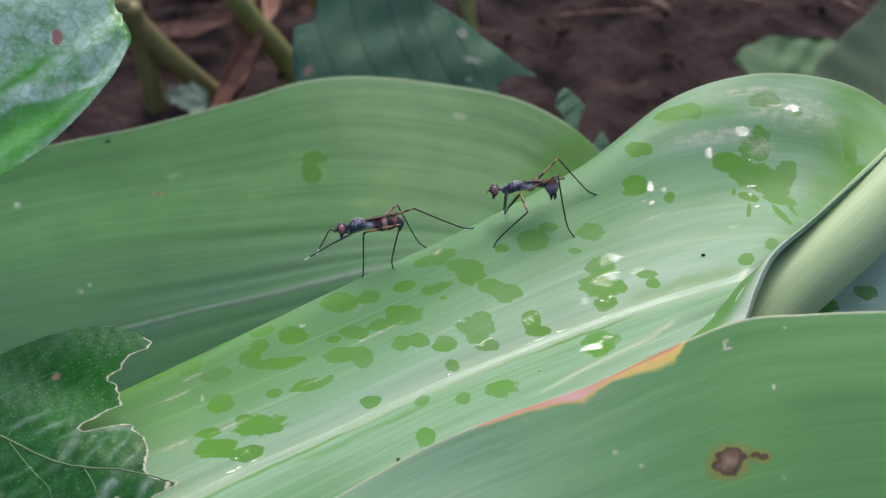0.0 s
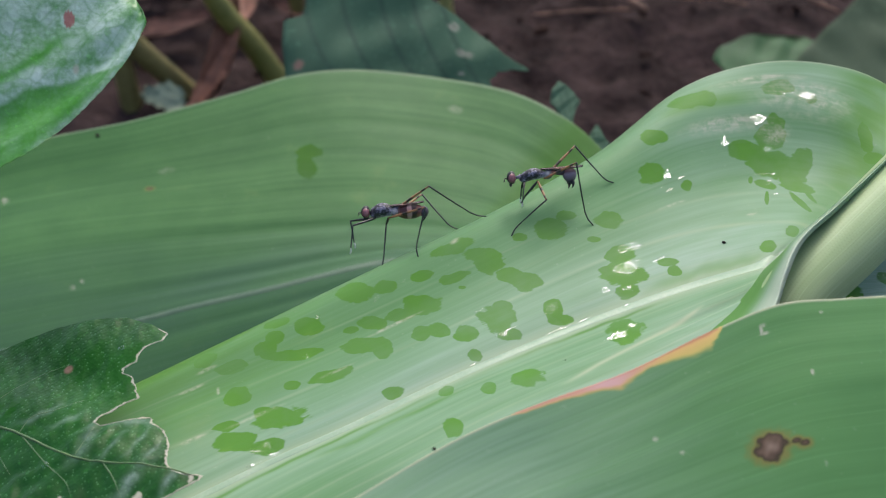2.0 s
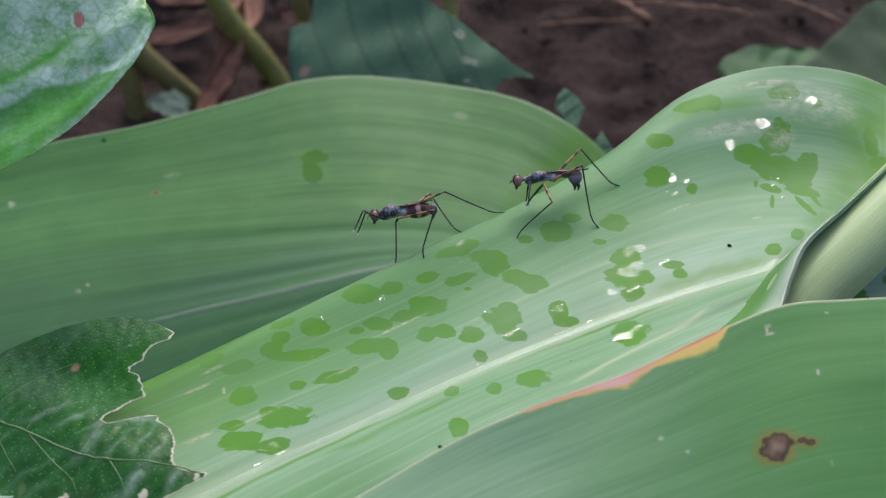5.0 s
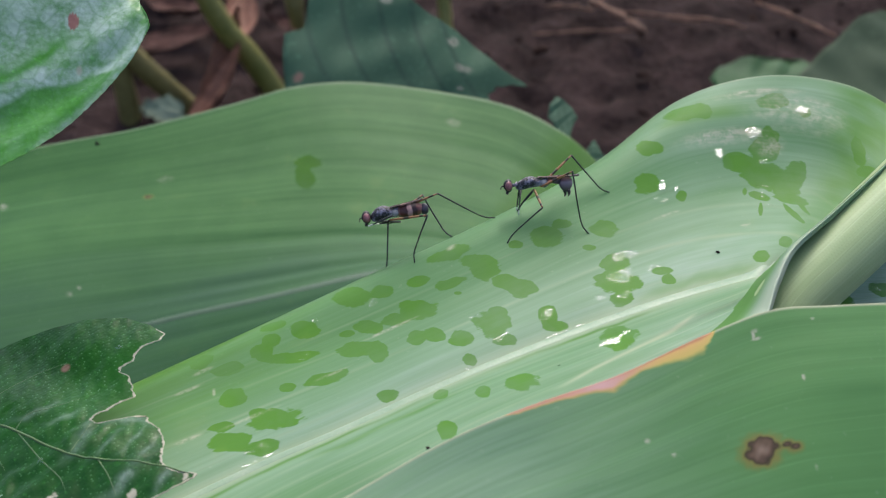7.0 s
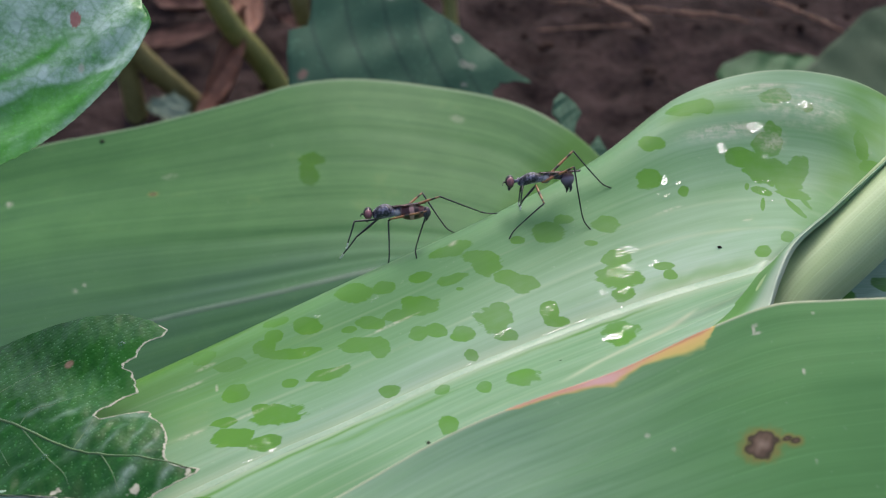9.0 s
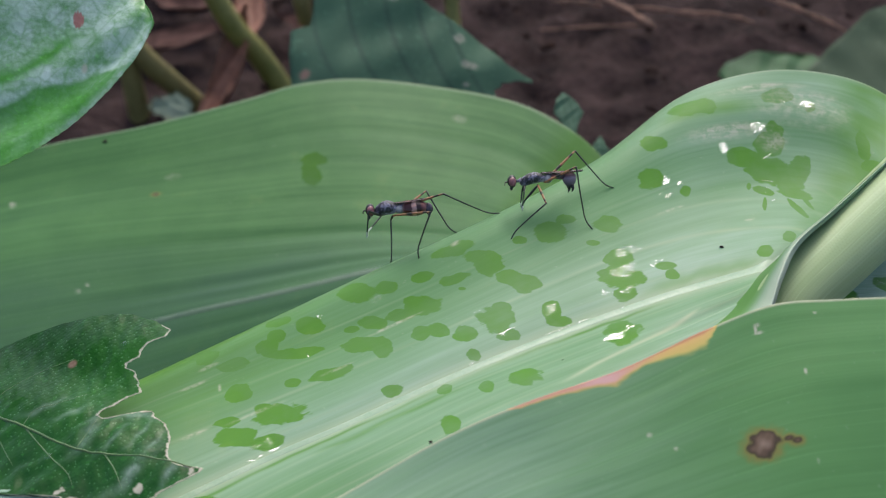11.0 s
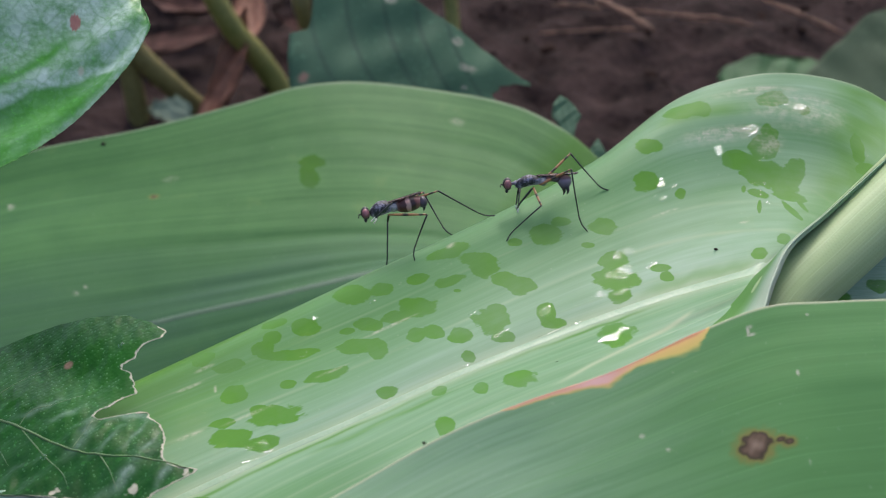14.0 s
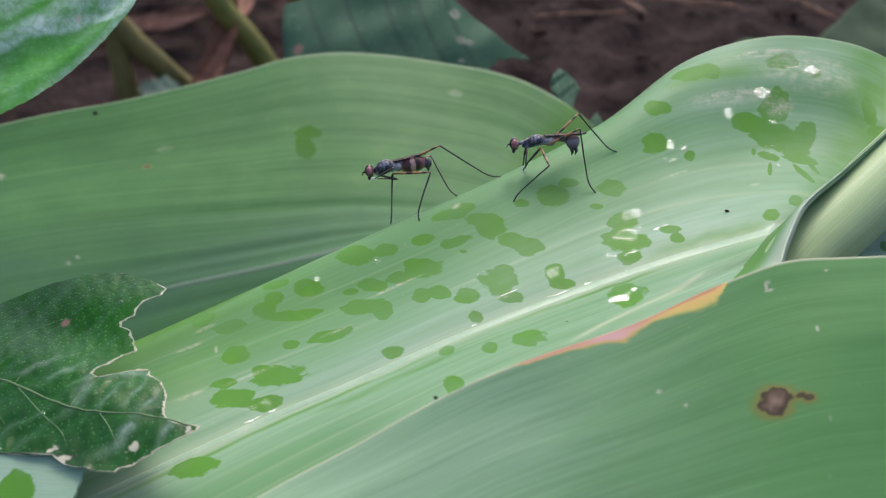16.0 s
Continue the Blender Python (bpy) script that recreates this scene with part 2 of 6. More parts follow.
    s.set(Base_Color=colour, Roughness=rough, Coat_Weight=s.math("MULTIPLY", shine, coat), Coat_Roughness=0.35, Specular_IOR_Level=s.math("ADD", 0.12, s.math("MULTIPLY", shine, gloss - 0.12)),
          Sheen_Weight=s.math("MULTIPLY", shine, 0.05), Sheen_Roughness=0.6, Sheen_Tint=(0.85, 0.95, 1.0))
    s.bump(s.math("ADD", fine, s.math("MULTIPLY", wide, 0.5)), relief, 0.00025)
    s.translucent(s.mix(0.5, colour, (0.12, 0.3, 0.03)), 0.12)
    return s.material


def glossy_leaf(name, deep, light, vein, rough=0.22, scale=1.0, coat=0.3, speckle=0.2, net=(520, 0.84), dots=1500, gloss=0.5):
    """A thin net-veined leaf with a shiny puckered face."""
    s = Shader(name)
    where = s.coords("Object")
    cells = s.node("ShaderNodeTexVoronoi", feature="F1")
    s.put(cells.inputs["Vector"], where).put(cells.inputs["Scale"], dots * scale)
    cloud = s.noise(where, 70 * scale, 4, 0.6)
    grain = s.noise(where, 1200 * scale, 3, 0.6)
    colour = s.mix(s.ramp(cloud, [(0.35, 0.0), (0.65, 1.0)]), deep, light)
    colour = s.mix(s.math("MULTIPLY", s.ramp(grain, [(0.6, 0.0), (0.72, 1.0)]), 0.3), colour, tuple(min(1, c * 2.2 + 0.02) for c in light))
    warts = s.ramp(cells.outputs["Distance"], [(0.1, 1.0), (0.24, 0.0)])
    colour = s.mix(s.math("MULTIPLY", s.math("MULTIPLY", warts, speckle), s.ramp(cloud, [(0.35, 0.35), (0.6, 1.0)])), colour, tuple(min(1, c * 1.6 + 0.09) for c in light))
    web = s.node("ShaderNodeTexVoronoi", feature="DISTANCE_TO_EDGE")
    bent = s.node("ShaderNodeVectorMath", operation="MULTIPLY_ADD")
    warp = s.node("ShaderNodeTexNoise")
    s.put(warp.inputs["Vector"], where).put(warp.inputs["Scale"], 600 * scale)
    bent.inputs[1].default_value = (0.0012 / scale,) * 3
    s.put(bent.inputs[0], warp.outputs["Color"]).put(bent.inputs[2], where)
    s.put(web.inputs["Vector"], bent.outputs[0]).put(web.inputs["Scale"], net[0] * scale)
    mesh_of_veins = s.ramp(web.outputs["Distance"], [(0.0, net[1]), (0.1, 1.0)])
    # Pale sky sheen mixed into the base colour, broken by the vein net.
    colour = s.mix(s.math("MULTIPLY", s.math("MULTIPLY", s.value("painted_light"), mesh_of_veins), s.ramp(s.noise(where, 420 * scale, 5, 0.65), [(0.34, 0.3), (0.58, 1.0)])), colour, (0.6, 0.74, 0.66))
    colour = s.mix(s.value("rib"), colour, vein)
    colour = s.mix(s.value("spot"), colour, (0.38, 0.17, 0.14))
    colour = s.mix(s.value("scar"), colour, (0.6, 0.55, 0.43))
    s.set(Base_Color=colour, Roughness=s.math("ADD", rough, s.math("MULTIPLY", cloud, 0.15)), Coat_Weight=coat, Coat_Roughness=0.15, Specular_IOR_Level=gloss)
    s.bump(s.math("ADD", s.math("MULTIPLY", cells.outputs["Distance"], 0.25), s.math("ADD", s.math("MULTIPLY", cloud, 0.5), s.math("MULTIPLY", grain, 0.16))), 0.3, 0.0005)
    s.translucent(s.mix(0.5, colour, (0.1, 0.3, 0.03)), 0.12)
    return s.material


def plain(name, dark, light, rough=0.6, scale=200.0, bump=0.3, distance=0.0005, spread=(0.35, 0.65), **more):
    s = Shader(name)
    where = s.coords("Object")
    big, small = s.noise(where, scale, 4, 0.6), s.noise(where, scale * 7, 4, 0.6)
    mixed = s.math("ADD", s.math("MULTIPLY", big, 0.65), s.math("MULTIPLY", small, 0.35))
    s.set(Base_Color=s.mix(s.ramp(mixed, [(spread[0], 0.0), (spread[1], 1.0)]), dark, light), Roughness=rough, **more)
    s.bump(mixed, bump, distance)
    return s.material


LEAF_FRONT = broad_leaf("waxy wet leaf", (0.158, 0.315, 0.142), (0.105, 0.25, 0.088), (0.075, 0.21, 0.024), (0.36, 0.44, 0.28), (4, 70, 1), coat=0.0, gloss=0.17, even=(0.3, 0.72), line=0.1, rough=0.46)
LEAF_BACK = broad_leaf("waxy leaf", (0.076, 0.2, 0.056), (0.042, 0.134, 0.035), (0.036, 0.125, 0.008), (0.24, 0.32, 0.19), gloss=0.17, coat=0.0, rough=0.5, painted_light=(0.05, 0.115, 0.07), streaks=(4, 85, 1), even=(0.41, 0.61), line=0.22)
LEAF_NEAR = broad_leaf("smooth leaf", (0.118, 0.285, 0.088), (0.076, 0.205, 0.057), (0.08, 0.2, 0.025), (0.48, 0.5, 0.33), (3, 45, 1), relief=0.06, painted_light=(0.28, 0.42, 0.275), even=(0.28, 0.74), coat=0.0, gloss=0.3)
LEAF_COLLAR = broad_leaf("curled leaf", (0.14, 0.31, 0.1), (0.1, 0.25, 0.07), (0.065, 0.2, 0.02), (0.6, 0.67, 0.55), (3, 45, 1), relief=0.04, coat=0.0, gloss=0.3)
LEAF_ROLL = broad_leaf("rolled leaf", (0.46, 0.57, 0.31), (0.35, 0.48, 0.22), (0.08, 0.2, 0.025), (0.3, 0.36, 0.2), (6, 60, 1), relief=0.05, even=(0.25, 0.8), coat=0.0, gloss=0.25, dotted=True)
LEAF_SHINY = glossy_leaf("shiny leaf", (0.028, 0.2, 0.006), (0.065, 0.32, 0.012), (0.1, 0.3, 0.045), coat=0.12, net=(380, 0.68), gloss=0.35)
LEAF_DARK = glossy_leaf("dark shiny leaf", (0.004, 0.045, 0.003), (0.014, 0.12, 0.007), (0.1, 0.25, 0.07), 0.3, coat=0.3, speckle=0.9, dots=2000, gloss=0.2)
LEAF_DULL = glossy_leaf("dull leaf", (0.03, 0.096, 0.051), (0.05, 0.132, 0.07), (0.018, 0.06, 0.037), 0.62, 0.3, 0.0)
LEAF_FAR = glossy_leaf("grey green leaf", (0.014, 0.045, 0.017), (0.04, 0.07, 0.034), (0.07, 0.11, 0.055), 0.75, 0.12, 0.0)
LEAF_PALE = glossy_leaf("pale withered leaf", (0.17, 0.22, 0.14), (0.28, 0.33, 0.23), (0.3, 0.34, 0.25), 0.6, 0.12, 0.0)
LEAF_LOW = glossy_leaf("low green leaf", (0.012, 0.07, 0.016), (0.03, 0.12, 0.03), (0.04, 0.1, 0.04), 0.6, 0.12, 0.0)
SOIL = plain("soil", (0.01, 0.0064, 0.006), (0.054, 0.0355, 0.0335), 0.95, 14, 0.9, 0.02, Specular_IOR_Level=0.08)
HUSK_DARK = plain("old brown leaf", (0.02, 0.01, 0.008), (0.105, 0.052, 0.042), 0.85, 50, 0.6, 0.003, Specular_IOR_Level=0.15)
STRAW = plain("dry straw", (0.085, 0.045, 0.028), (0.28, 0.15, 0.1), 0.85, 60, 0.5, 0.002)
STRAW_DARK = plain("rotting straw", (0.028, 0.013, 0.009), (0.14, 0.066, 0.044), 0.85, 60, 0.5, 0.002, Specular_IOR_Level=0.15)
HUSK = plain("dry brown leaf", (0.09, 0.034, 0.018), (0.3, 0.13, 0.08), 0.75, 50, 0.5, 0.002)
STALK = plain("green stalk", (0.12, 0.13, 0.025), (0.24, 0.22, 0.06), 0.5, 30, 0.3, 0.001)
STALK_DARK = plain("brown green stalk", (0.1, 0.085, 0.022), (0.2, 0.17, 0.055), 0.6, 30, 0.3, 0.001)

RIB = plain("pale leaf rib", (0.22, 0.35, 0.22), (0.32, 0.42, 0.29), 0.4, 300, 0.2, 0.0003)
RIB_DIM = plain("leaf rib", (0.065, 0.125, 0.07), (0.095, 0.16, 0.095), 0.45, 300, 0.2, 0.0003)

# ---- ground ----
span = np.linspace(-1, 1, 261)
gx = np.sinh(span * 7.2) / np.sinh(7.2) * 120
gy = np.sinh(span * 7.2) / np.sinh(7.2) * 120 + 1.0
GX, GY = np.meshgrid(gx, gy)
rough = np.exp(-(np.hypot(GX, GY - 1.1) / 3) ** 2)
GZ = rough * (0.014 * wobble(GX * 3, GY * 3, 4) + 0.008 * wobble(GX * 11, GY * 11, 5) + 0.004 * wobble(GX * 31, GY * 31, 6)) - 0.012
at = np.arange(261 * 261).reshape(261, 261)
quads = np.c_[at[:-1, :-1].ravel(), at[:-1, 1:].ravel(), at[1:, 1:].ravel(), at[1:, :-1].ravel()]
ground = mesh_object("ground", np.stack([GX, GY, GZ], -1).reshape(-1, 3), quads.tolist(), SOIL)
tagged(ground, "dark brown bare soil with clods and litter", "ground", kind="structure")

# ---- the wet leaf on which the flies stand ----
A_FIRST = [(-51.7, 85.8, 408.0), (-29.0, 100.4, 410.2), (-11.8, 108.2, 414.2), (6.4, 116.5, 418.8), (23.5, 126.0, 425.0), (36.4, 132.4, 432.2), (48.6, 134.6, 435.2), (59.6, 133.3, 435.1), (66.7, 128.5, 433.6), (72.2, 115.5, 431.0)]
A_SECOND = [(-47.9, 80.2, 415.6), (-26.7, 93.1, 418.1), (-10.9, 100.7, 421.6), (5.9, 108.4, 425.5), (21.3, 117.3, 428.4), (34.0, 124.6, 431.6), (46.3, 127.0, 432.4), (56.1, 125.8, 432.4), (62.1, 120.6, 431.2), (64.6, 110.2, 430.5)]
A_THIRD = [(-44.8, 73.3, 416.3), (-24.5, 84.1, 417.6), (-10.3, 90.6, 419.7), (5.6, 97.9, 423.0), (21.3, 106.5, 425.4), (34.9, 113.0, 426.7), (45.1, 115.7, 427.1), (52.1, 114.6, 427.3), (56.2, 110.8, 427.9), (57.7, 102.9, 429.0)]
A_FOURTH = [(-42.0, 57.8, 417.9), (-22.2, 71.0, 418.2), (-11.9, 75.8, 419.7), (1.1, 82.1, 421.6), (15.0, 88.6, 422.8), (25.3, 92.5, 424.1), (32.7, 94.7, 425.3), (39.1, 95.8, 426.8), (42.3, 97.0, 426.8), (44.9, 98.0, 426.5)]
A_FIFTH = [(-29.8, 53.9, 417.6), (-13.1, 63.9, 420.3), (-3.8, 68.0, 422.6), (5.9, 73.3, 423.9), (16.4, 78.3, 424.9), (24.7, 82.4, 425.4), (31.2, 85.4, 426.1), (35.5, 87.3, 427.0), (38.5, 89.8, 427.1), (41.3, 92.4, 426.4)]
A_SIXTH = [(-21.6, 51.4, 417.7), (-5.4, 61.3, 421.0), (2.1, 65.6, 422.7), (10.6, 70.1, 423.8), (19.0, 74.5, 424.8), (26.4, 77.6, 425.7), (31.7, 80.2, 425.8), (34.3, 81.8, 426.3), (36.4, 83.7, 426.4), (38.2, 86.1, 426.3)]
A_RAILS = [A_FIRST, A_SECOND, A_THIRD, A_FOURTH, A_FIFTH, A_SIXTH]
grid = loft(A_RAILS, 700, 400)
U, V = np.meshgrid(np.linspace(0, 1, 700), np.linspace(0, 1, 400))
WET_RIDGE = [
    (0.8, 103.1, 424.4, 3.01, 1.14, 21), (4.8, 101.6, 424.2, 2.61, 1.07, -2), (5.7, 100.2, 423.8, 2.07, 1.60, -1), (-3.1, 99.2, 422.8, 1.55, 0.75, 15),
    (0.7, 98.3, 422.9, 1.90, 0.90, 22), (2.0, 96.8, 422.6, 0.62, 0.35, -7), (8.2, 98.3, 423.4, 1.64, 1.27, -5), (10.0, 96.9, 423.3, 2.13, 1.57, -23),
    (-8.1, 98.0, 422.0, 1.88, 1.18, 15), (-11.9, 97.6, 421.5, 2.84, 1.78, -8), (-3.7, 94.5, 421.4, 2.55, 1.63, -3), (-5.9, 93.5, 420.9, 2.02, 1.21, 5),
    (-9.6, 92.6, 420.3, 2.04, 1.02, -6), (-12.3, 91.8, 419.9, 1.00, 0.57, 7), (-3.2, 90.1, 421.0, 1.51, 1.21, -38), (-1.2, 89.9, 421.3, 1.72, 1.18, -21),
    (2.3, 88.7, 421.8, 1.75, 1.53, -50),
]
WET_MIDDLE = [
    (-10.2, 89.2, 419.8, 3.17, 1.28, -3), (-8.2, 88.3, 420.0, 1.69, 1.27, -67), (6.3, 90.9, 422.4, 2.43, 2.28, -47), (6.9, 93.0, 422.6, 1.16, 0.93, -11),
    (7.4, 88.1, 422.1, 1.60, 0.89, 0), (3.2, 85.1, 421.5, 0.97, 0.95, 89), (14.2, 105.6, 425.4, 2.22, 1.87, 12), (16.3, 107.7, 426.0, 1.37, 0.82, 4),
    (22.0, 107.3, 425.7, 1.81, 1.49, 15), (9.7, 104.2, 425.1, 0.99, 0.70, 3), (19.6, 103.7, 424.9, 0.98, 0.56, 2), (22.9, 101.1, 424.4, 2.00, 1.55, 5),
    (22.4, 97.3, 424.0, 2.84, 2.23, 0), (22.9, 94.4, 423.7, 1.64, 1.33, 4), (13.1, 92.1, 422.9, 1.57, 1.30, 80), (14.0, 90.1, 422.5, 1.46, 0.81, 2),
    (21.2, 86.4, 424.1, 2.84, 2.15, 78),
]
WET_LOW = [
    (-26.7, 87.3, 418.0, 2.00, 0.97, 17), (-22.0, 91.6, 419.1, 1.26, 1.02, -29), (-22.8, 90.1, 418.7, 1.80, 1.15, 15), (-17.7, 92.9, 419.7, 1.86, 1.44, 2),
    (-22.1, 94.0, 419.2, 1.77, 1.18, -4), (-18.8, 88.8, 418.7, 3.33, 0.85, 6), (-22.4, 88.9, 418.5, 1.25, 0.74, -8), (-25.4, 82.6, 417.7, 1.88, 1.61, 47),
    (-18.8, 83.8, 418.3, 1.03, 0.73, 1), (-14.7, 84.6, 418.9, 2.78, 1.02, 12), (-19.7, 78.7, 418.1, 3.17, 1.81, -1), (-21.5, 79.3, 417.9, 1.60, 1.24, -36),
    (-24.6, 75.3, 417.7, 2.44, 1.49, 2), (-26.1, 78.0, 417.5, 1.67, 0.87, 8), (-20.5, 74.4, 417.9, 2.15, 1.13, 15), (-30.6, 88.7, 418.0, 1.63, 1.31, 40),
]
WET_TOP = [
    (30.2, 121.1, 430.4, 2.13, 1.41, 3), (37.1, 127.9, 432.6, 3.56, 2.04, 14), (34.4, 127.3, 432.1, 1.44, 1.27, 12), (50.1, 129.7, 433.6, 2.38, 1.47, 4),
    (54.3, 127.0, 432.8, 0.91, 0.75, 56), (29.0, 115.0, 427.8, 2.36, 1.75, 16), (33.8, 113.6, 426.9, 1.02, 0.75, 68), (43.3, 119.6, 428.6, 2.97, 1.78, -14),
    (46.6, 117.8, 427.6, 3.43, 2.50, -9), (49.1, 116.3, 427.2, 3.01, 2.20, -28),
]
WET_TAILS = [
    (47.3, 121.6, 429.4, 2.30, 1.98, 39), (48.4, 123.9, 430.7, 1.88, 1.24, 77), (50.7, 117.5, 427.7, 2.74, 1.69, 64), (48.5, 109.1, 426.7, 2.84, 0.48, -78),
    (50.2, 110.3, 426.8, 1.75, 0.37, -81), (44.5, 110.9, 426.3, 1.52, 0.29, 75), (43.2, 114.8, 426.8, 1.02, 0.41, 76), (60.2, 120.1, 430.6, 3.06, 0.86, 84),
    (60.1, 115.8, 429.5, 1.27, 1.03, -47),
]
WET_EDGE = [
    (8.9, 79.1, 423.6, 2.10, 1.91, -60),
    (-26.9, 65.4, 417.9, 2.89, 1.79, -4),
    (48.9, 113.0, 426.8, 2.6, 1.2, -40), (45.0, 114.0, 426.7, 1.6, 1.0, -30),
    (41.4, 99.6, 426.6, 1.39, 0.96, 74), (45.3, 102.2, 426.9, 1.38, 0.83, 66), (29.3, 97.2, 424.5, 1.00, 0.90, -40), (28.7, 99.0, 424.6, 1.29, 0.80, -5),
    (4.5, 78.2, 422.9, 1.36, 0.93, -76), (0.6, 72.2, 423.2, 1.71, 1.04, -81), (-0.3, 79.6, 421.3, 1.36, 0.94, -69), (-6.7, 80.5, 420.1, 1.48, 1.01, -12),
]


def stains(grid, rows, seed):
    """Stains on a blade: place (mm), half length, half width (mm) and slant (degrees) on its face; 0.5 on their outlines, more inside."""
    n = normals(grid)
    n = n * np.sign(n[..., 2:].mean())
    flat = grid.reshape(-1, 3)
    total = np.zeros(grid.shape[:2])
    for k, (x, y, z, a, b, slant) in enumerate(rows):
        i = ((flat - (x, y, z)) ** 2).sum(1).argmin()
        up = n.reshape(-1, 3)[i]
        e = np.array((1.0, 0, 0)) - up * up[0]
        e /= np.linalg.norm(e)
        f = np.cross(up, e)
        c, w = math.cos(radians(slant)), math.sin(radians(slant))
        near = ((grid - flat[i]) ** 2).sum(2) < (2 * max(a, b)) ** 2
        d = grid[near] - flat[i]
        p, q = d @ (c * e + w * f), d @ (c * f - w * e)
        off = d @ up
        r = np.sqrt((p / a) ** 2 + (q / b) ** 2 + (off / 4) ** 2) + 0.22 * wobble(p * 0.12 + k, q * 0.16, seed) + 0.12 * wobble(p * 0.2, q * 0.3 + k, seed + 1) + 0.045 * wobble(p * 0.45, q * 0.7 + k, seed + 2)
        total[near] = np.maximum(total[near], np.clip(1.5 - r, 0, 1))
    return total


wet = stains(grid, WET_RIDGE + WET_MIDDLE + WET_LOW + WET_TOP + WET_TAILS + WET_EDGE, 11)
# Left end: a wet green wash that also paints in its shade.
wash_shade = (1 - step(U, 0.08, 0.34)) * (1 - step(V, 0.34, 0.56)) * np.clip(0.65 + 0.5 * wobble(U * 5, V * 20, 91), 0, 1) * 0.5
wash_shade = np.maximum(wash_shade, 0.8 * (1 - step(V - 0.32 + 0.9 * U + 0.03 * wobble(U * 8, V * 8, 92), -0.06, 0.05)) * (1 - step(U, 0.22, 0.36)))
wash_shade = np.maximum(wash_shade, 0.65 * np.exp(-((V - 0.17 - 0.02 * wobble(U * 6, V * 0, 93)) / 0.03) ** 2) * step(U, 0.52, 0.56) * (1 - step(U, 0.62, 0.68)))
wash_shade = np.maximum(wash_shade, np.clip(0.45 + 0.7 * wobble(U * 7, V * 0, 94), 0, 0.85) * np.exp(-((V - 0.622 - 0.004 * wobble(U * 9, V * 0, 96)) / 0.006) ** 2) * (1 - step(U, 0.5, 0.62)))
wash_shade = np.maximum(wash_shade, np.clip(0.2 + 0.7 * wobble(U * 5, V * 0, 97), 0, 0.6) * np.exp(-((V - 0.66 - 0.012 * wobble(U * 4, V * 0, 98)) / 0.008) ** 2) * (1 - step(U, 0.3, 0.4)))
wash_shade = np.maximum(wash_shade, 0.45 * np.exp(-((V - 0.575 - 0.006 * wobble(U * 9, V * 0, 99)) / 0.012) ** 2) * step(U, 0.52, 0.58) * (1 - step(U, 0.74, 0.8)))
# Right end, partly wet, painted darker where it turns into shade.
wash_shade = np.maximum(wash_shade, 0.75 * step(U, 0.74, 0.86) * (1 - step(V, 0.35, 0.6)) * np.clip(0.75 + 0.5 * wobble(U * 6, V * 9, 90), 0, 1))
uneven = 0.22 * wobble(U * 22, V * 16, 11) + 0.14 * wobble(U * 60, V * 40, 12)
scar = np.zeros_like(U)
# Pale scars; the one at v 0.0922 also paints a sheen streak.
for u, v, ru, rv, much in [(*(0.6233, 0.2605, 0.0772, 0.0334), 0.7), (*(0.7459, 0.1784, 0.0992, 0.0885), 0.55), (*(0.6884, 0.2926, 0.0331, 0.0414), 0.75), (*(0.6721, 0.0922, 0.0781, 0.0289), 0.75), (*(0.5269, 0.4208, 0.0210, 0.0042), 0.8), (*(0.6846, 0.4810, 0.0136, 0.0035), 0.7)]:
    scar = np.maximum(scar, much * (1 - step(np.hypot((U - u) / ru, (V - v) / rv) + 0.3 * uneven, 0.3, 1.1)) * np.clip(0.6 + 0.5 * wobble(U * 14, V * 30, 14), 0, 1))
for u, v, ru, rv, much in [(*(0.2478, 0.4028, 0.0276, 0.0055), 0.55), (*(0.1214, 0.4830, 0.0258, 0.0060), 0.4), (*(0.0864, 0.2906, 0.0079, 0.0090), 0.4), (*(0.0751, 0.3347, 0.0114, 0.0080), 0.5), (*(0.0763, 0.4749, 0.0102, 0.0057), 0.6), (*(0.0914, 0.3768, 0.0014, 0.0149), 0.6), (*(0.3016, 0.2425, 0.0056, 0.0126), 0.6), (*(0.2003, 0.4569, 0.0221, 0.0048), 0.3)]:
    scar = np.maximum(scar, much * (1 - step(np.hypot((U - u) / ru, (V - v) / rv) + 0.4 * uneven, 0.3, 1.1)))
# Pale sheen painted into the colour round the midrib and lower half.
painted_light = 0.75 * np.exp(-((V - 0.58 - 0.04 * wobble(U * 2, V * 0, 17)) / 0.11) ** 2) * (0.75 + 0.25 * wobble(U * 3, V * 9, 15)) + 0.95 * np.exp(-((V - 0.87) / 0.16) ** 2) * step(U, 0.05, 0.3)
# More painted sheen, uneven, along the crest.
painted_light = painted_light + 0.22 * step(U, 0.62, 0.8) * np.exp(-((V - 0.12) / 0.12) ** 2) * (0.6 + 0.4 * wobble(U * 6, V * 12, 16))
painted_light = painted_light + (0.24 + 0.16 * wobble(U * 4, V * 7, 19)) * step(U, 0.44, 0.58) * (1 - step(V, 0.36, 0.55)) * (1 - step(U, 0.78, 0.86))
painted_light = np.clip(painted_light * (1 - (0.35 - 0.4 * wobble(U * 1.2, V * 9 - U * 2, 95)) * step(V, 0.6, 0.66)), 0, 1)
crease = np.array([(0.4143, 0.7856, 0.0026, 0.0100), (0.4581, 0.7675, 0.0030, 0.0104), (0.5144, 0.7535, 0.0035, 0.0110), (0.6033, 0.7255, 0.0044, 0.0117), (0.6721, 0.6914, 0.0048, 0.0115)])
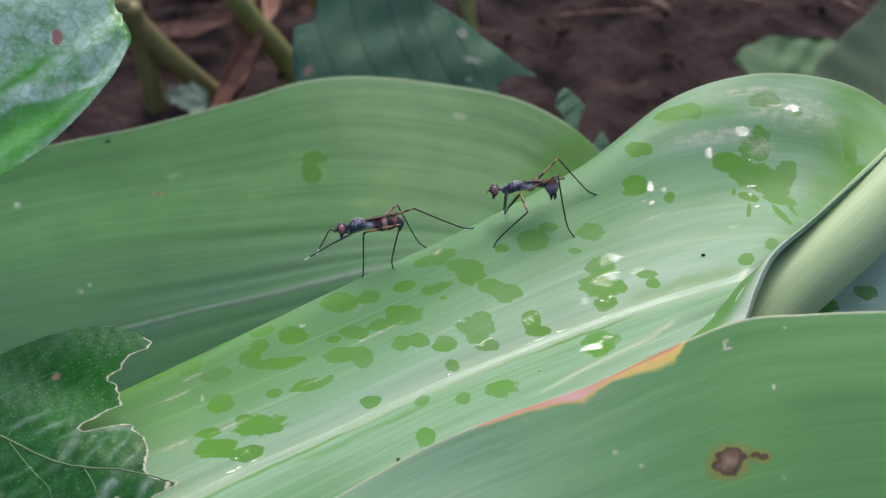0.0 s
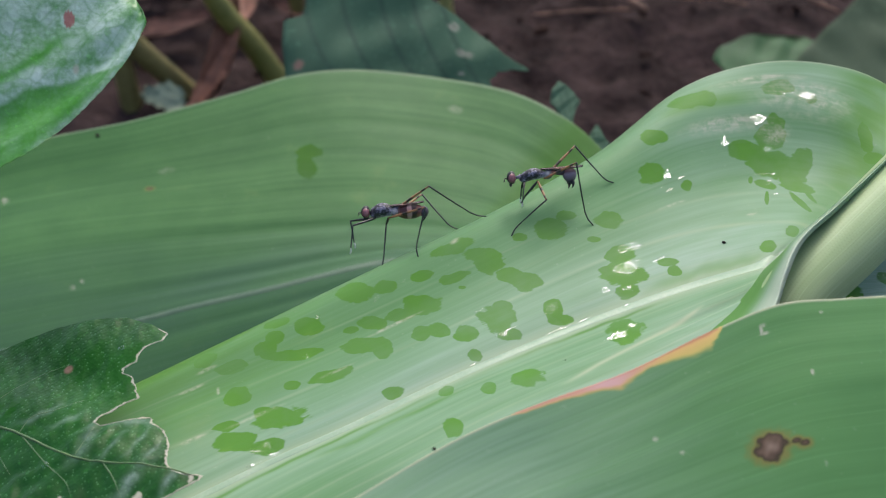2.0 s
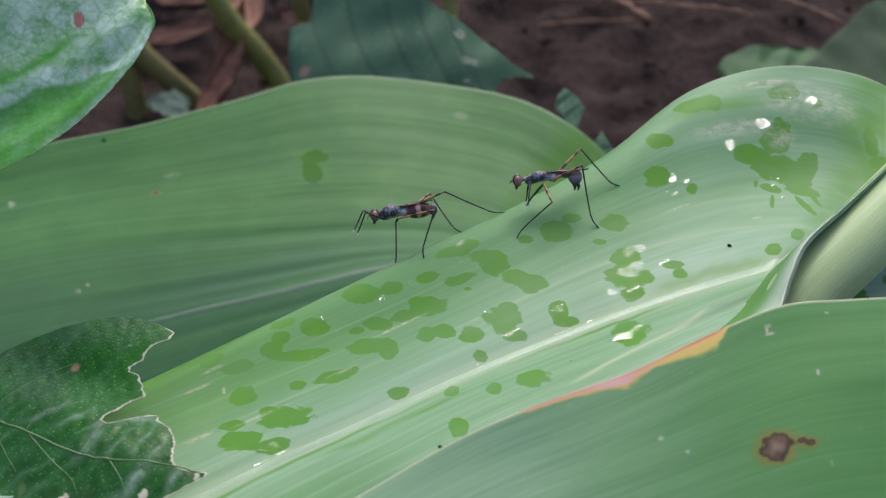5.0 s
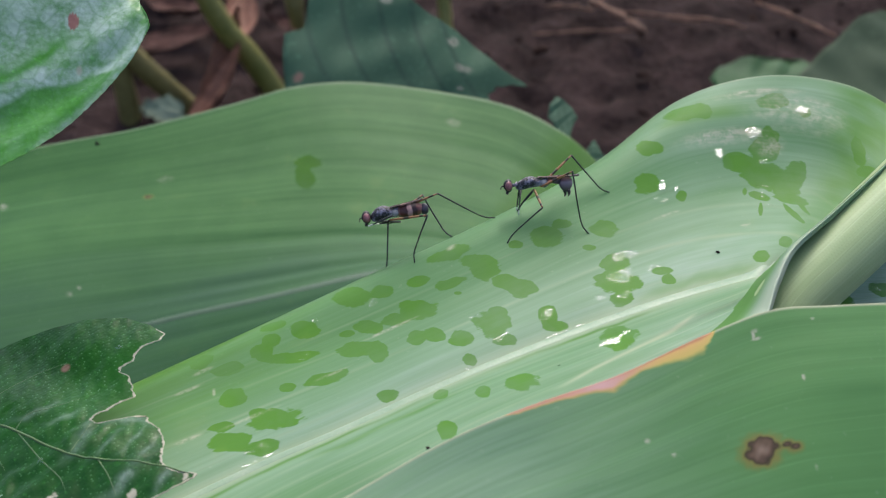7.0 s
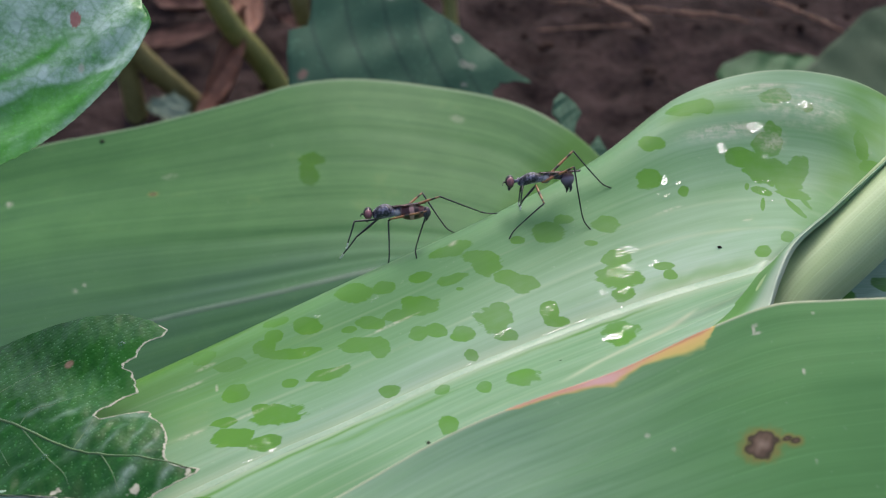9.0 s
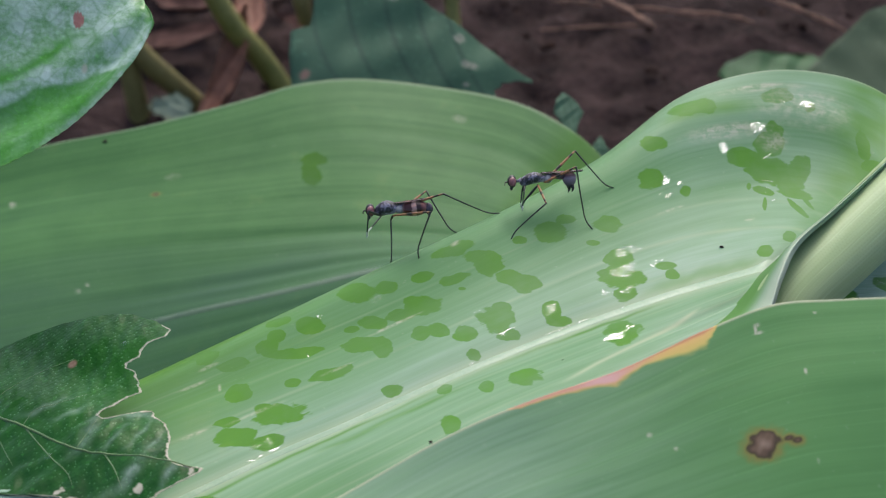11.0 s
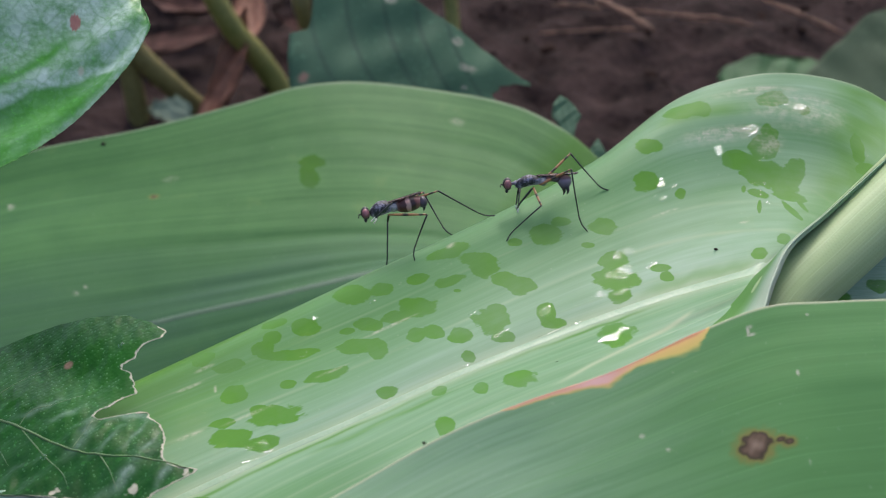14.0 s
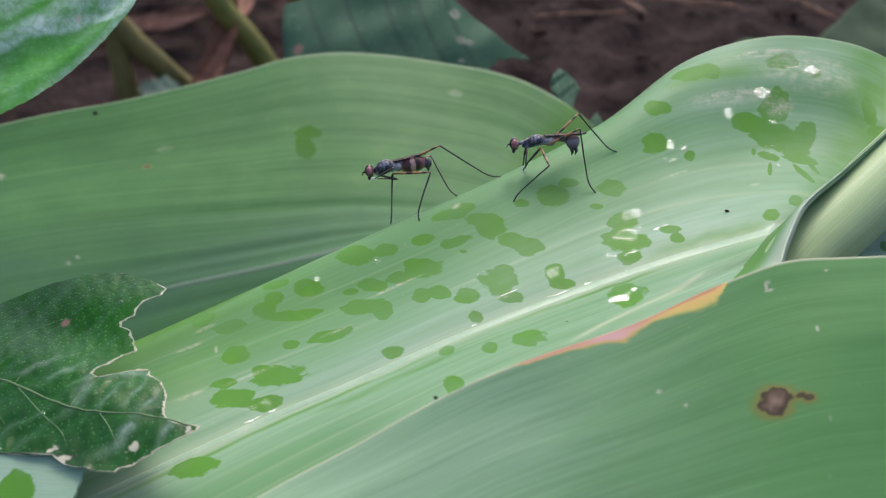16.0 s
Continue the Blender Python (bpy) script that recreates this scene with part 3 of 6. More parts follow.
crease = np.exp(-((V - np.interp(U, crease[:, 0], crease[:, 1])) / 0.0085) ** 2) * step(U, crease[0, 0] - 0.02, crease[0, 0] + 0.03) * (1 - step(U, crease[-1, 0] - 0.04, crease[-1, 0]))
rib_line = 0.6 + 0 * U
veins = 0
for start, much, k in ((0.655, 0.3, 1), (0.7, 0.4, 2), (0.745, 0.3, 3), (0.79, 0.45, 4), (0.85, 0.35, 5), (0.9, 0.3, 6), (0.55, 0.25, 7), (0.47, 0.5, 8), (0.4, 0.22, 9), (0.33, 0.2, 10)):
    fan = start + (0.6 - start) * 0.45 * U ** 2 + 0.004 * wobble(U * 2, V * 0, 200 + k)
    veins = np.maximum(veins, much * np.exp(-((V - fan) / 0.0035) ** 2) * np.clip(0.6 + 0.6 * wobble(U * 3, V * 0, 220 + k), 0, 1))
rib = np.exp(-((V - rib_line) / 0.011) ** 2)
n = normals(grid)
n *= np.sign(n[..., 2:].mean())
pleats = 0.012 * np.sin(V * 74 + 2 * wobble(U, V, 3)) * step(U, 0.0, 0.2) + 0.2 * wobble(U * 0.8, V * 2, 9) - 0.35 * np.exp(-((V - 0.73 + 0.1 * (U - 0.7)) / 0.02) ** 2) * step(U, 0.5, 0.62) * (1 - step(U, 0.8, 0.9))
grid = grid + n * (pleats * step(V, 0.02, 0.25) - 0.5 * np.exp(-((V - rib_line) / 0.04) ** 2))[..., None]
GRID_A = grid
wet_leaf = plant_part("broad_leaf", (45.3, 92.7, 430.2), "broad pale green leaf spotted with wet stains, pale midrib", "leaf", "broad leaves")
hold(blade("blade", grid, LEAF_FRONT, 0.35, values={"wet": wet * (1 - rib), "wash_shade": wash_shade * (1 - rib), "scar": scar, "painted_light": painted_light, "rib": np.maximum(np.maximum(np.maximum(0.95 * crease, 0.75 * np.exp(-((V - rib_line) / (0.018 + 0.014 * U)) ** 2)), veins * (1 - step(wet, 0.4, 0.6))), 0.6 * (1 - step(V, 0.0, 0.012)))}), wet_leaf)
hold(rib_on(grid, 239, [1.0, 1.1, 1.2, 1.4, 1.7, 2.0], 0.13, RIB), wet_leaf)
hold(petiole((33.8, 75.1, 426.4), (36, 92, -15), 5, STALK), wet_leaf)

# ---- the leaf behind ----
B_FIRST = [(-162.3, 204.1, 364.1), (-132.3, 210.3, 370.9), (-106.8, 216.2, 375.6), (-80.9, 220.9, 378.7), (-55.2, 229.4, 381.9), (-40.5, 234.6, 384.0), (-23.8, 237.2, 384.1), (-0.6, 233.8, 382.9), (17.4, 226.2, 382.6), (29.3, 216.5, 381.1), (37.3, 204.2, 379.6), (43.6, 188.4, 376.5)]
B_SECOND = [(-157.7, 193.5, 361.4), (-128.5, 198.0, 366.0), (-103.3, 202.2, 370.0), (-78.0, 205.6, 373.0), (-52.6, 209.8, 375.4), (-38.3, 212.2, 376.9), (-22.3, 212.7, 377.6), (-3.5, 210.7, 376.6), (10.8, 206.4, 375.8), (20.4, 199.6, 375.0), (27.1, 189.3, 374.3), (31.8, 176.4, 373.6)]
B_THIRD = [(-147.1, 173.5, 361.1), (-120.4, 178.2, 364.1), (-97.3, 182.5, 366.7), (-73.4, 184.9, 368.3), (-49.1, 185.9, 369.7), (-35.6, 186.5, 370.5), (-20.8, 186.9, 371.1), (-7.3, 185.7, 371.1), (3.5, 183.3, 371.1), (11.3, 178.8, 371.9), (17.4, 172.5, 371.7), (21.8, 164.0, 371.8)]
B_FOURTH = [(-136.5, 148.0, 353.2), (-111.8, 152.7, 356.3), (-90.4, 156.8, 358.5), (-73.6, 160.5, 360.2), (-57.5, 163.6, 362.8), (-42.3, 165.5, 365.5), (-28.4, 167.5, 368.1), (-17.0, 169.0, 370.2), (-6.8, 168.8, 371.6), (2.0, 166.7, 372.1), (8.1, 161.7, 372.1), (12.7, 155.7, 370.7)]
B_FIFTH = [(-132.5, 133.9, 344.0), (-107.5, 136.7, 347.9), (-87.0, 140.9, 350.3), (-70.9, 145.1, 352.7), (-55.4, 148.7, 355.9), (-40.7, 151.2, 359.4), (-27.2, 152.6, 363.0), (-16.2, 153.7, 366.1), (-7.7, 153.6, 367.8), (-0.5, 151.7, 368.6), (4.2, 149.2, 368.5), (7.7, 144.9, 366.0)]
B_RAILS = [B_FIRST, B_SECOND, B_THIRD, B_FOURTH, B_FIFTH]
grid = loft(B_RAILS, 360, 220)
U, V = np.meshgrid(np.linspace(0, 1, 360), np.linspace(0, 1, 220))
rib = np.exp(-((V - 0.75) / 0.009) ** 2)
uneven = 0.22 * wobble(U * 22, V * 16, 21) + 0.12 * wobble(U * 60, V * 40, 22)
wet = stains(grid, [(-34.2, 208.2, 376.0, 3.44, 2.24, 0), (-34.2, 202.0, 374.4, 2.54, 2.99, 0), (-35.5, 205.2, 375.1, 1.85, 2.83, 0)], 21)
# Deeper green towards the right end.
wash_shade = 0.8 * step(U + 0.1 * V + 0.02 * uneven, 0.79, 0.87) * (1 - step(V, 0.5, 0.7))
spot = np.zeros_like(U)
for u, v, ru, rv in [(0.2829, 0.3427, 0.0057, 0.0119)]:
    spot = np.maximum(spot, 1 - np.hypot((U - u) / ru, (V - v) / rv))
scar = np.zeros_like(U)
for u, v, ru, rv in [(0.2165, 0.6273, 0.0028, 0.0055), (0.2253, 0.6152, 0.0022, 0.0042), (0.6583, 0.1142, 0.0106, 0.0155), (0.1539, 0.2806, 0.0025, 0.0149), (0.2981, 0.2785, 0.0065, 0.0120)]:
    scar = np.maximum(scar, (0.8 if ru < 0.006 else 0.22) * (1 - step(np.hypot((U - u) / ru, (V - v) / rv) + uneven, 0.4, 1.2)))
n = normals(grid)
n *= np.sign(n[..., 2:].mean())
fold = 0
for place, width, depth in ((0.42, 0.02, 0.12), (0.53, 0.02, 0.5), (0.6, 0.02, 0.2), (0.665, 0.02, 0.5), (0.71, 0.014, 0.22), (0.3, 0.02, 0.1), (0.2, 0.025, 0.12), (0.82, 0.02, 0.2)):
    fold = fold - depth * np.exp(-((V - place - 0.012 * wobble(U * 0.8, V * 0, int(place * 100))) / width) ** 2)
grid = grid + n * (fold * step(U, 0.05, 0.6) + 0.01 * np.sin(V * 90))[..., None]
back_leaf = plant_part("broad_leaf", (11.6, 156.8, 370.5), "broad green leaf with folds along its veins and a pale rim", "leaf", "broad leaves")
# Lower half painted darker, as shade beneath the front leaf.
hold(blade("blade", grid, LEAF_BACK, 0.4, values={"wet": wet, "wash_shade": wash_shade, "rib": 0.75 * (1 - step(V, 0.0, 0.012)), "spot": spot, "scar": scar, "painted_light": 0.8 * step(V, 0.42, 0.7) * (0.8 + 0.2 * wobble(U * 3, V * 8, 24))}), back_leaf)
hold(rib_on(grid, 164, [1.2, 1.3, 1.5, 1.8, 2.2], 0.15, RIB_DIM), back_leaf)
hold(petiole((11.6, 156.8, 370.5), (20, 190, -15), 6, STALK), back_leaf)

# ---- the near leaf with the burnt rim ----
C_FIRST = [(-19.9, 50.6, 428.5), (-15.4, 53.6, 429.2), (-9.0, 57.0, 430.5), (-1.5, 60.9, 432.4), (3.5, 63.0, 433.6), (9.0, 64.9, 434.6), (17.4, 67.7, 435.8), (25.6, 71.3, 437.4), (33.3, 74.8, 437.9), (39.8, 75.5, 438.0), (47.6, 76.0, 437.9), (58.1, 75.9, 437.7)]
C_SECOND = [(-17.1, 48.6, 429.0), (-12.0, 50.9, 428.9), (-5.3, 53.9, 429.6), (1.3, 57.2, 430.7), (6.6, 59.4, 431.6), (12.0, 61.1, 432.7), (19.2, 63.9, 434.0), (26.0, 66.7, 435.3), (33.3, 69.5, 435.7), (39.1, 70.4, 436.1), (46.7, 71.0, 436.1), (56.8, 70.9, 436.0)]
C_THIRD = [(-14.8, 45.7, 428.5), (-8.9, 47.7, 427.9), (-2.2, 50.3, 428.1), (4.3, 53.2, 429.0), (9.5, 55.0, 429.9), (14.7, 56.6, 430.7), (21.2, 58.8, 431.5), (27.3, 60.8, 432.4), (33.6, 62.8, 432.9), (39.3, 63.8, 433.0), (46.6, 64.5, 433.1), (55.3, 64.3, 432.8)]
C_FOURTH = [(-11.9, 41.9, 428.3), (-6.2, 43.5, 427.2), (0.8, 45.5, 426.5), (7.1, 47.4, 426.6), (12.1, 48.9, 426.9), (17.1, 50.2, 427.5), (22.8, 51.5, 428.0), (28.6, 53.0, 428.4), (34.6, 54.4, 428.6), (40.1, 55.2, 428.3), (46.5, 55.6, 428.2), (53.7, 55.5, 428.0)]
C_FIFTH = [(-9.7, 37.4, 427.3), (-4.2, 38.7, 425.6), (2.6, 40.2, 424.4), (8.7, 41.9, 424.1), (13.5, 43.2, 424.2), (18.4, 44.2, 424.7), (23.9, 45.6, 425.0), (29.4, 46.7, 425.3), (35.1, 47.7, 425.3), (40.3, 48.3, 425.3), (45.9, 48.6, 425.2), (52.3, 48.6, 425.2)]
C_RAILS = [C_FIRST, C_SECOND, C_THIRD, C_FOURTH, C_FIFTH]
grid = loft(C_RAILS, 520, 220)
U, V = np.meshgrid(np.linspace(0, 1, 520), np.linspace(0, 1, 220))
deep = np.interp(U + 0.002 * wobble(U * 40, V * 12, 37), [0.4, 0.426, 0.476, 0.514, 0.53, 0.547, 0.566, 0.59, 0.617, 0.636, 0.649, 0.656], [0.002, 0.018, 0.026, 0.046, 0.08, 0.05, 0.035, 0.055, 0.09, 0.088, 0.04, 0.002])
burn = np.clip(1.02 - V / (1.15 * deep) * (1 + 0.1 * wobble(U * 30, V * 14, 31)), 0, 1) * step(U, 0.4, 0.415) * (1 - step(U, 0.648, 0.658))
raw = np.exp(-((U - 0.522) / 0.022) ** 2) * step(burn, 0.3, 0.6) * (1 - 0.7 * step(burn, 0.85, 1.05))
ripe = step(U, 0.53, 0.6)
spot = np.zeros_like(U)
for u, v, ru, rv in [(0.6733, 0.5210, 0.0358, 0.0613), (0.7084, 0.5251, 0.0163, 0.0194), (0.7196, 0.5371, 0.0183, 0.0201)]:
    spot = np.maximum(spot, (1.0 if ru > 0.025 else 0.62) * (1.1 - np.hypot((U - u) / ru, (V - v) / rv) - 0.16 * wobble(U * 22, V * 12, 33)))
n = normals(grid)
n *= np.sign(n[..., 2:].mean())
fold = 0.07 * wobble(U * 0.8, V * 2, 34) + 0.02 * wobble(U * 1.5, V * 6, 35)
grid = grid + n * (fold * step(V, 0, 0.2))[..., None]
flecks = np.zeros_like(U)
for u, v, ru, rv in [(0.703, 0.075, 0.006, 0.012), (0.706, 0.118, 0.007, 0.008), (0.7, 0.098, 0.002, 0.03), (0.79, 0.068, 0.003, 0.008), (0.759, 0.333, 0.003, 0.014), (0.557, 0.443, 0.003, 0.008), (0.534, 0.356, 0.003, 0.01), (0.742, 0.598, 0.0025, 0.007)]:
    flecks = np.maximum(flecks, 0.75 * (1 - step(np.hypot((U - u) / ru, (V - v) / rv) + 0.4 * wobble(U * 60, V * 40, 38), 0.5, 1.2)))
near_leaf = plant_part("broad_leaf", (55.3, 64.3, 432.8), "broad green leaf with yellow-red burnt rim and brown spot", "leaf", "broad leaves")
# Left end painted paler, for a sheen that falls off rightwards.
hold(blade("blade", grid, LEAF_NEAR, 0.35, values={"burn": burn, "raw": raw, "ripe": ripe, "scar": flecks, "spot": np.clip(spot, 0, 1), "rib": 0.85 * (1 - step(V, 0.004, 0.016)), "painted_light": 0.85 * (1 - step(U + 0.04 * wobble(U * 3, V * 6, 36), 0.25, 0.75)) * (1 - 0.5 * step(V, 0.3, 0.8))}), near_leaf)
hold(petiole((55.3, 64.3, 432.8), (60, 90, -15), 5, STALK), near_leaf)

# ---- rolled young leaf and the curled edge that wraps it ----
axis = spline([(38.8, 85.3, 423.6), (42.4, 90.0, 426.7), (49.0, 95.5, 429.4), (58.0, 102.7, 432.8), (68.7, 111.1, 437.3)], 80) + np.array((-0.95, -1.95, 1.3))
lean = np.gradient(axis, axis=0)
lean /= np.linalg.norm(lean, axis=1, keepdims=True)
side = np.cross(lean, (0, -0.8, 0.6))
side /= np.linalg.norm(side, axis=1, keepdims=True)
out = np.cross(side, lean)
turn = np.linspace(-3.0, 3.4, 90)
radius = np.linspace(3.5, 4.4, 80)
spiral = 1 + 0.07 * (turn + 3.0) / 6.4 + 0.0015 * np.sin(turn * 24)
grid = axis[None] + (np.cos(turn) * spiral)[:, None, None] * out[None] * radius[None, :, None] + (np.sin(turn) * spiral)[:, None, None] * side[None] * radius[None, :, None]
rolled = plant_part("rolled_leaf", (39.2, 84.5, 423.2), "tightly rolled young green leaf with fine lengthwise lines", "rolled leaf")
hold(blade("blade", grid, LEAF_ROLL, 0.25), rolled)
hold(petiole((39.2, 84.5, 423.2), (40, 92, -15), 5, STALK), rolled)
D_FIRST = [(29.2, 83.6, 425.4), (34.7, 89.8, 425.4), (39.2, 94.3, 426.5), (43.4, 97.7, 427.8), (49.3, 102.4, 429.2), (56.8, 108.5, 431.6), (66.2, 114.3, 436.2)]
D_SECOND = [(31.7, 81.0, 428.6), (35.9, 86.2, 428.9), (38.9, 90.3, 430.3), (42.5, 94.7, 431.3), (48.6, 99.9, 432.5), (56.7, 106.6, 435.0), (65.9, 113.7, 438.7)]
D_THIRD = [(34.2, 78.7, 432.2), (36.0, 81.5, 432.7), (37.7, 84.9, 433.9), (40.7, 89.5, 435.2), (46.9, 95.2, 436.2), (55.4, 102.5, 438.6), (65.0, 110.8, 441.5)]
D_FOURTH = [(35.3, 79.3, 431.3), (36.9, 82.2, 431.9), (38.6, 85.5, 433.1), (41.6, 90.1, 434.4), (47.8, 95.8, 435.4), (56.3, 103.1, 437.8), (66.0, 111.4, 440.7)]
D_RAILS = [D_FIRST, D_SECOND, D_THIRD, D_FOURTH]
grid = loft(D_RAILS, 120, 50)
U, V = np.meshgrid(np.linspace(0, 1, 120), np.linspace(0, 1, 50))
collar = plant_part("curled_leaf_base", (34.5, 78.7, 432.2), "curled green leaf base with pale rim round the roll", "leaf", "broad leaves")
# Pale band midway, deeper green towards the first rail.
hold(blade("blade", grid, LEAF_COLLAR, 0.3, values={"rib": np.maximum(0.8 * np.exp(-((V - 0.66) / 0.05) ** 2), 0.75 * step(V, 0.3 + 0.32 * U, 0.62) * (1 - 0.75 * step(U, 0.4, 0.75)) ), "painted_light": 0.6 * np.exp(-((V - 0.5) / 0.14) ** 2), "wash_shade": 0.6 * (1 - step(V, 0.25, 0.45))}), collar)
hold(petiole((34.9, 79.1, 431.1), (34, 90, -15), 4, STALK), collar)

# ---- shiny leaf hanging in from above ----
E_FIRST = [(-64.3, 79.2, 444.0), (-55.6, 84.0, 445.5), (-48.0, 88.7, 446.8), (-44.8, 90.6, 447.8), (-42.4, 92.6, 448.8), (-39.8, 94.4, 450.5), (-37.4, 96.6, 452.3), (-35.1, 99.2, 454.5), (-33.9, 101.8, 456.3), (-33.6, 103.1, 457.3), (-34.9, 105.5, 458.1)]
E_SECOND = [(-66.9, 85.6, 446.0), (-57.5, 89.9, 447.7), (-49.2, 93.7, 449.5), (-46.0, 95.2, 450.7), (-43.6, 96.6, 451.8), (-41.3, 98.2, 453.1), (-38.9, 99.9, 454.6), (-36.9, 101.7, 456.2), (-35.5, 103.7, 457.6), (-35.0, 104.9, 458.0), (-35.6, 106.4, 458.5)]
E_THIRD = [(-68.6, 92.5, 451.2), (-58.6, 95.9, 452.5), (-50.3, 98.7, 454.6), (-47.3, 100.1, 455.7), (-45.3, 101.3, 456.5), (-43.3, 102.5, 457.4), (-41.2, 103.8, 458.3), (-39.2, 105.2, 459.3), (-37.6, 106.6, 459.9), (-36.9, 107.5, 460.0), (-36.7, 108.6, 459.7)]
E_FOURTH = [(-70.2, 101.4, 459.2), (-59.4, 103.8, 460.8), (-52.5, 106.8, 462.4), (-50.2, 108.0, 463.3), (-48.1, 109.1, 463.9), (-46.1, 110.0, 464.2), (-44.0, 110.8, 464.5), (-41.9, 111.4, 464.5), (-39.7, 111.8, 464.1), (-38.6, 111.9, 463.4), (-37.6, 111.7, 462.3)]
E_RAILS = [E_FIRST, E_SECOND, E_THIRD, E_FOURTH]
grid = loft(E_RAILS, 260, 130)
U, V = np.meshgrid(np.linspace(0, 1, 260), np.linspace(0, 1, 130))
n = normals(grid)
n *= np.sign(n[..., 2:].mean())
teeth = 0.13 * np.abs(np.sin(U * 80 + 3 * wobble(U * 6, V * 0, 45))) * (1 - step(V, 0, 0.03))
grid = grid + (0.14 * wobble(U * 1.6, V * 1.6, 41) + 0.22 * np.sin(V * 16 + U * 4 - 1) * step(V, 0, 0.2))[..., None] * n
grid[..., 2] -= teeth
spot = np.zeros_like(U)
for u, v, ru, rv in [(0.5482, 0.6393, 0.0258, 0.0502)]:
    spot = 1 - step(np.hypot((U - u) / ru, (V - v) / rv) + 0.3 * wobble(U * 26, V * 13, 42), 0.8, 1.0)
scar = np.zeros_like(U)
for u, v, ru, rv in [(0.5131, 0.3367, 0.0154, 0.0366)]:
    scar = 0.7 - 0.7 * step(np.hypot((U - u) / ru, (V - v) / rv), 0.3, 1.2)
lines = sum(np.exp(-((V - a - 0.25 * U) / 0.006) ** 2) for a in (-0.1, 0.12, 0.34, 0.56))
shiny = plant_part("shiny_leaf", (-68.6, 92.5, 451.2), "glossy bright green leaf with fine toothed edge, brown speck", "leaf", "shiny leaves")
GRID_E = grid
# Sky sheen painted as a pale veil: upper part, lower rim, green gaps.
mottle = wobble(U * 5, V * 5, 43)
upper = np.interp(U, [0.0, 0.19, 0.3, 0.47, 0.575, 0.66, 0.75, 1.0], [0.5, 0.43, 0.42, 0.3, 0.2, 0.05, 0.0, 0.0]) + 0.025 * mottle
sheen_veil = 0.12 + 0.13 * np.clip(wobble(U * 5, V * 8, 46), 0, 1) + 0.7 * step(V, upper - 0.02, upper + 0.03)
sheen_veil = sheen_veil - 0.75 * np.exp(-((V - 0.565 + 0.3 * step(U, 0.45, 0.7) * (U - 0.45) - 0.012 * mottle) / (0.06 - 0.05 * U)) ** 2) * (1 - step(U, 0.42, 0.62))
sheen_veil = sheen_veil + 0.65 * np.exp(-(V / 0.05) ** 2) * step(U, 0.25, 0.4) * (1 - step(U, 0.72, 0.8)) - 0.55 * step(U + 0.03 * mottle, 0.8, 0.9)
sheen_veil = np.clip(sheen_veil * (0.9 + 0.15 * wobble(U * 4, V * 4, 44)), 0.06, 1)
hold(blade("blade", grid, LEAF_SHINY, 0.1, values={"spot": spot, "scar": scar, "rib": np.maximum(0.25 * lines, 0.35 * (1 - step(V, 0.0, 0.012))), "painted_light": sheen_veil}), shiny)
hold(petiole((-68.6, 92.5, 451.2), (-85, 150, -15), 3, STALK), shiny)


# ---- flat leaves with bitten edges ----
def sheet(frame_of, left, right, rows, across, bulge, ragged=0.12, warp=None, cut=False):
    """A leaf in a plane (its middle, the way along, the way down): edges as (p, q) in mm, row by row along q."""
    middle, along, down = (np.array(v) for v in frame_of)
    left, right = np.array(left), np.array(right)
    q = np.linspace(max(left[0, 1], right[0, 1]), min(left[-1, 1], right[-1, 1]), rows)
    lo, hi = np.interp(q, left[:, 1], left[:, 0]), np.interp(q, right[:, 1], right[:, 0])
    hi = hi + ragged * (wobble(q * 0.9, q * 0.3, 57) + 0.6 * wobble(q * 2.7, q, 58))
    f = np.linspace(0, 1, across) ** 0.8
    p = lo[:, None] + (hi - lo)[:, None] * f[None]
    if cut:
        p = np.linspace(lo.min(), hi.max(), across)[None] + np.zeros((rows, 1))
        p = np.where(p > lo[:, None], p, lo[:, None] - 0.0005 * (lo[:, None] - p))
        p = np.where(p < hi[:, None], p, hi[:, None] + 0.0005 * (p - hi[:, None]))
    q = np.repeat(q[:, None], across, 1)
    if warp:
        q = q + warp(p, q)
    face = np.cross(along, down)
    face = face * np.sign(face[2])
    return middle + p[..., None] * along + q[..., None] * down + bulge(p, q)[..., None] * face, p, q


F_FRAME = ((-41.5, 74.7, 424.2), (0.9837, -0.1263, 0.1281), (-0.1078, -0.9840, -0.1420))
F_LEFT = [(1.1, -13.1), (-0.3, -13.0), (-3.1, -12.6), (-6.5, -11.7), (-9.8, -10.7), (-13.0, -9.5), (-19.0, -6.6), (-27.2, 0.0), (-19.8, 11.7), (2.6, 11.3), (3.6, 12.1), (4.8, 12.7), (7.5, 13.1), (9.7, 13.3)]
F_RIGHT = [(2.0, -13.1), (3.4, -12.7), (5.6, -11.9), (8.0, -10.6), (7.7, -9.4), (6.2, -8.6), (5.5, -7.6), (5.5, -6.4), (4.2, -5.6), (4.3, -5.0), (5.6, -4.5), (6.4, -3.1), (7.3, -1.7), (6.0, -1.1),
           (5.1, -0.0), (3.7, 1.4), (3.8, 1.9), (4.4, 2.3), (9.4, 2.4), (10.0, 3.1), (11.6, 3.8), (12.8, 5.1), (13.3, 6.8), (14.6, 7.6), (17.5, 7.8), (17.4, 8.3), (16.4, 8.9), (16.0, 9.3), (15.4, 9.7), (13.7, 10.7), (12.4, 11.8), (11.2, 12.6), (10.6, 12.8), (10.2, 13.3)]


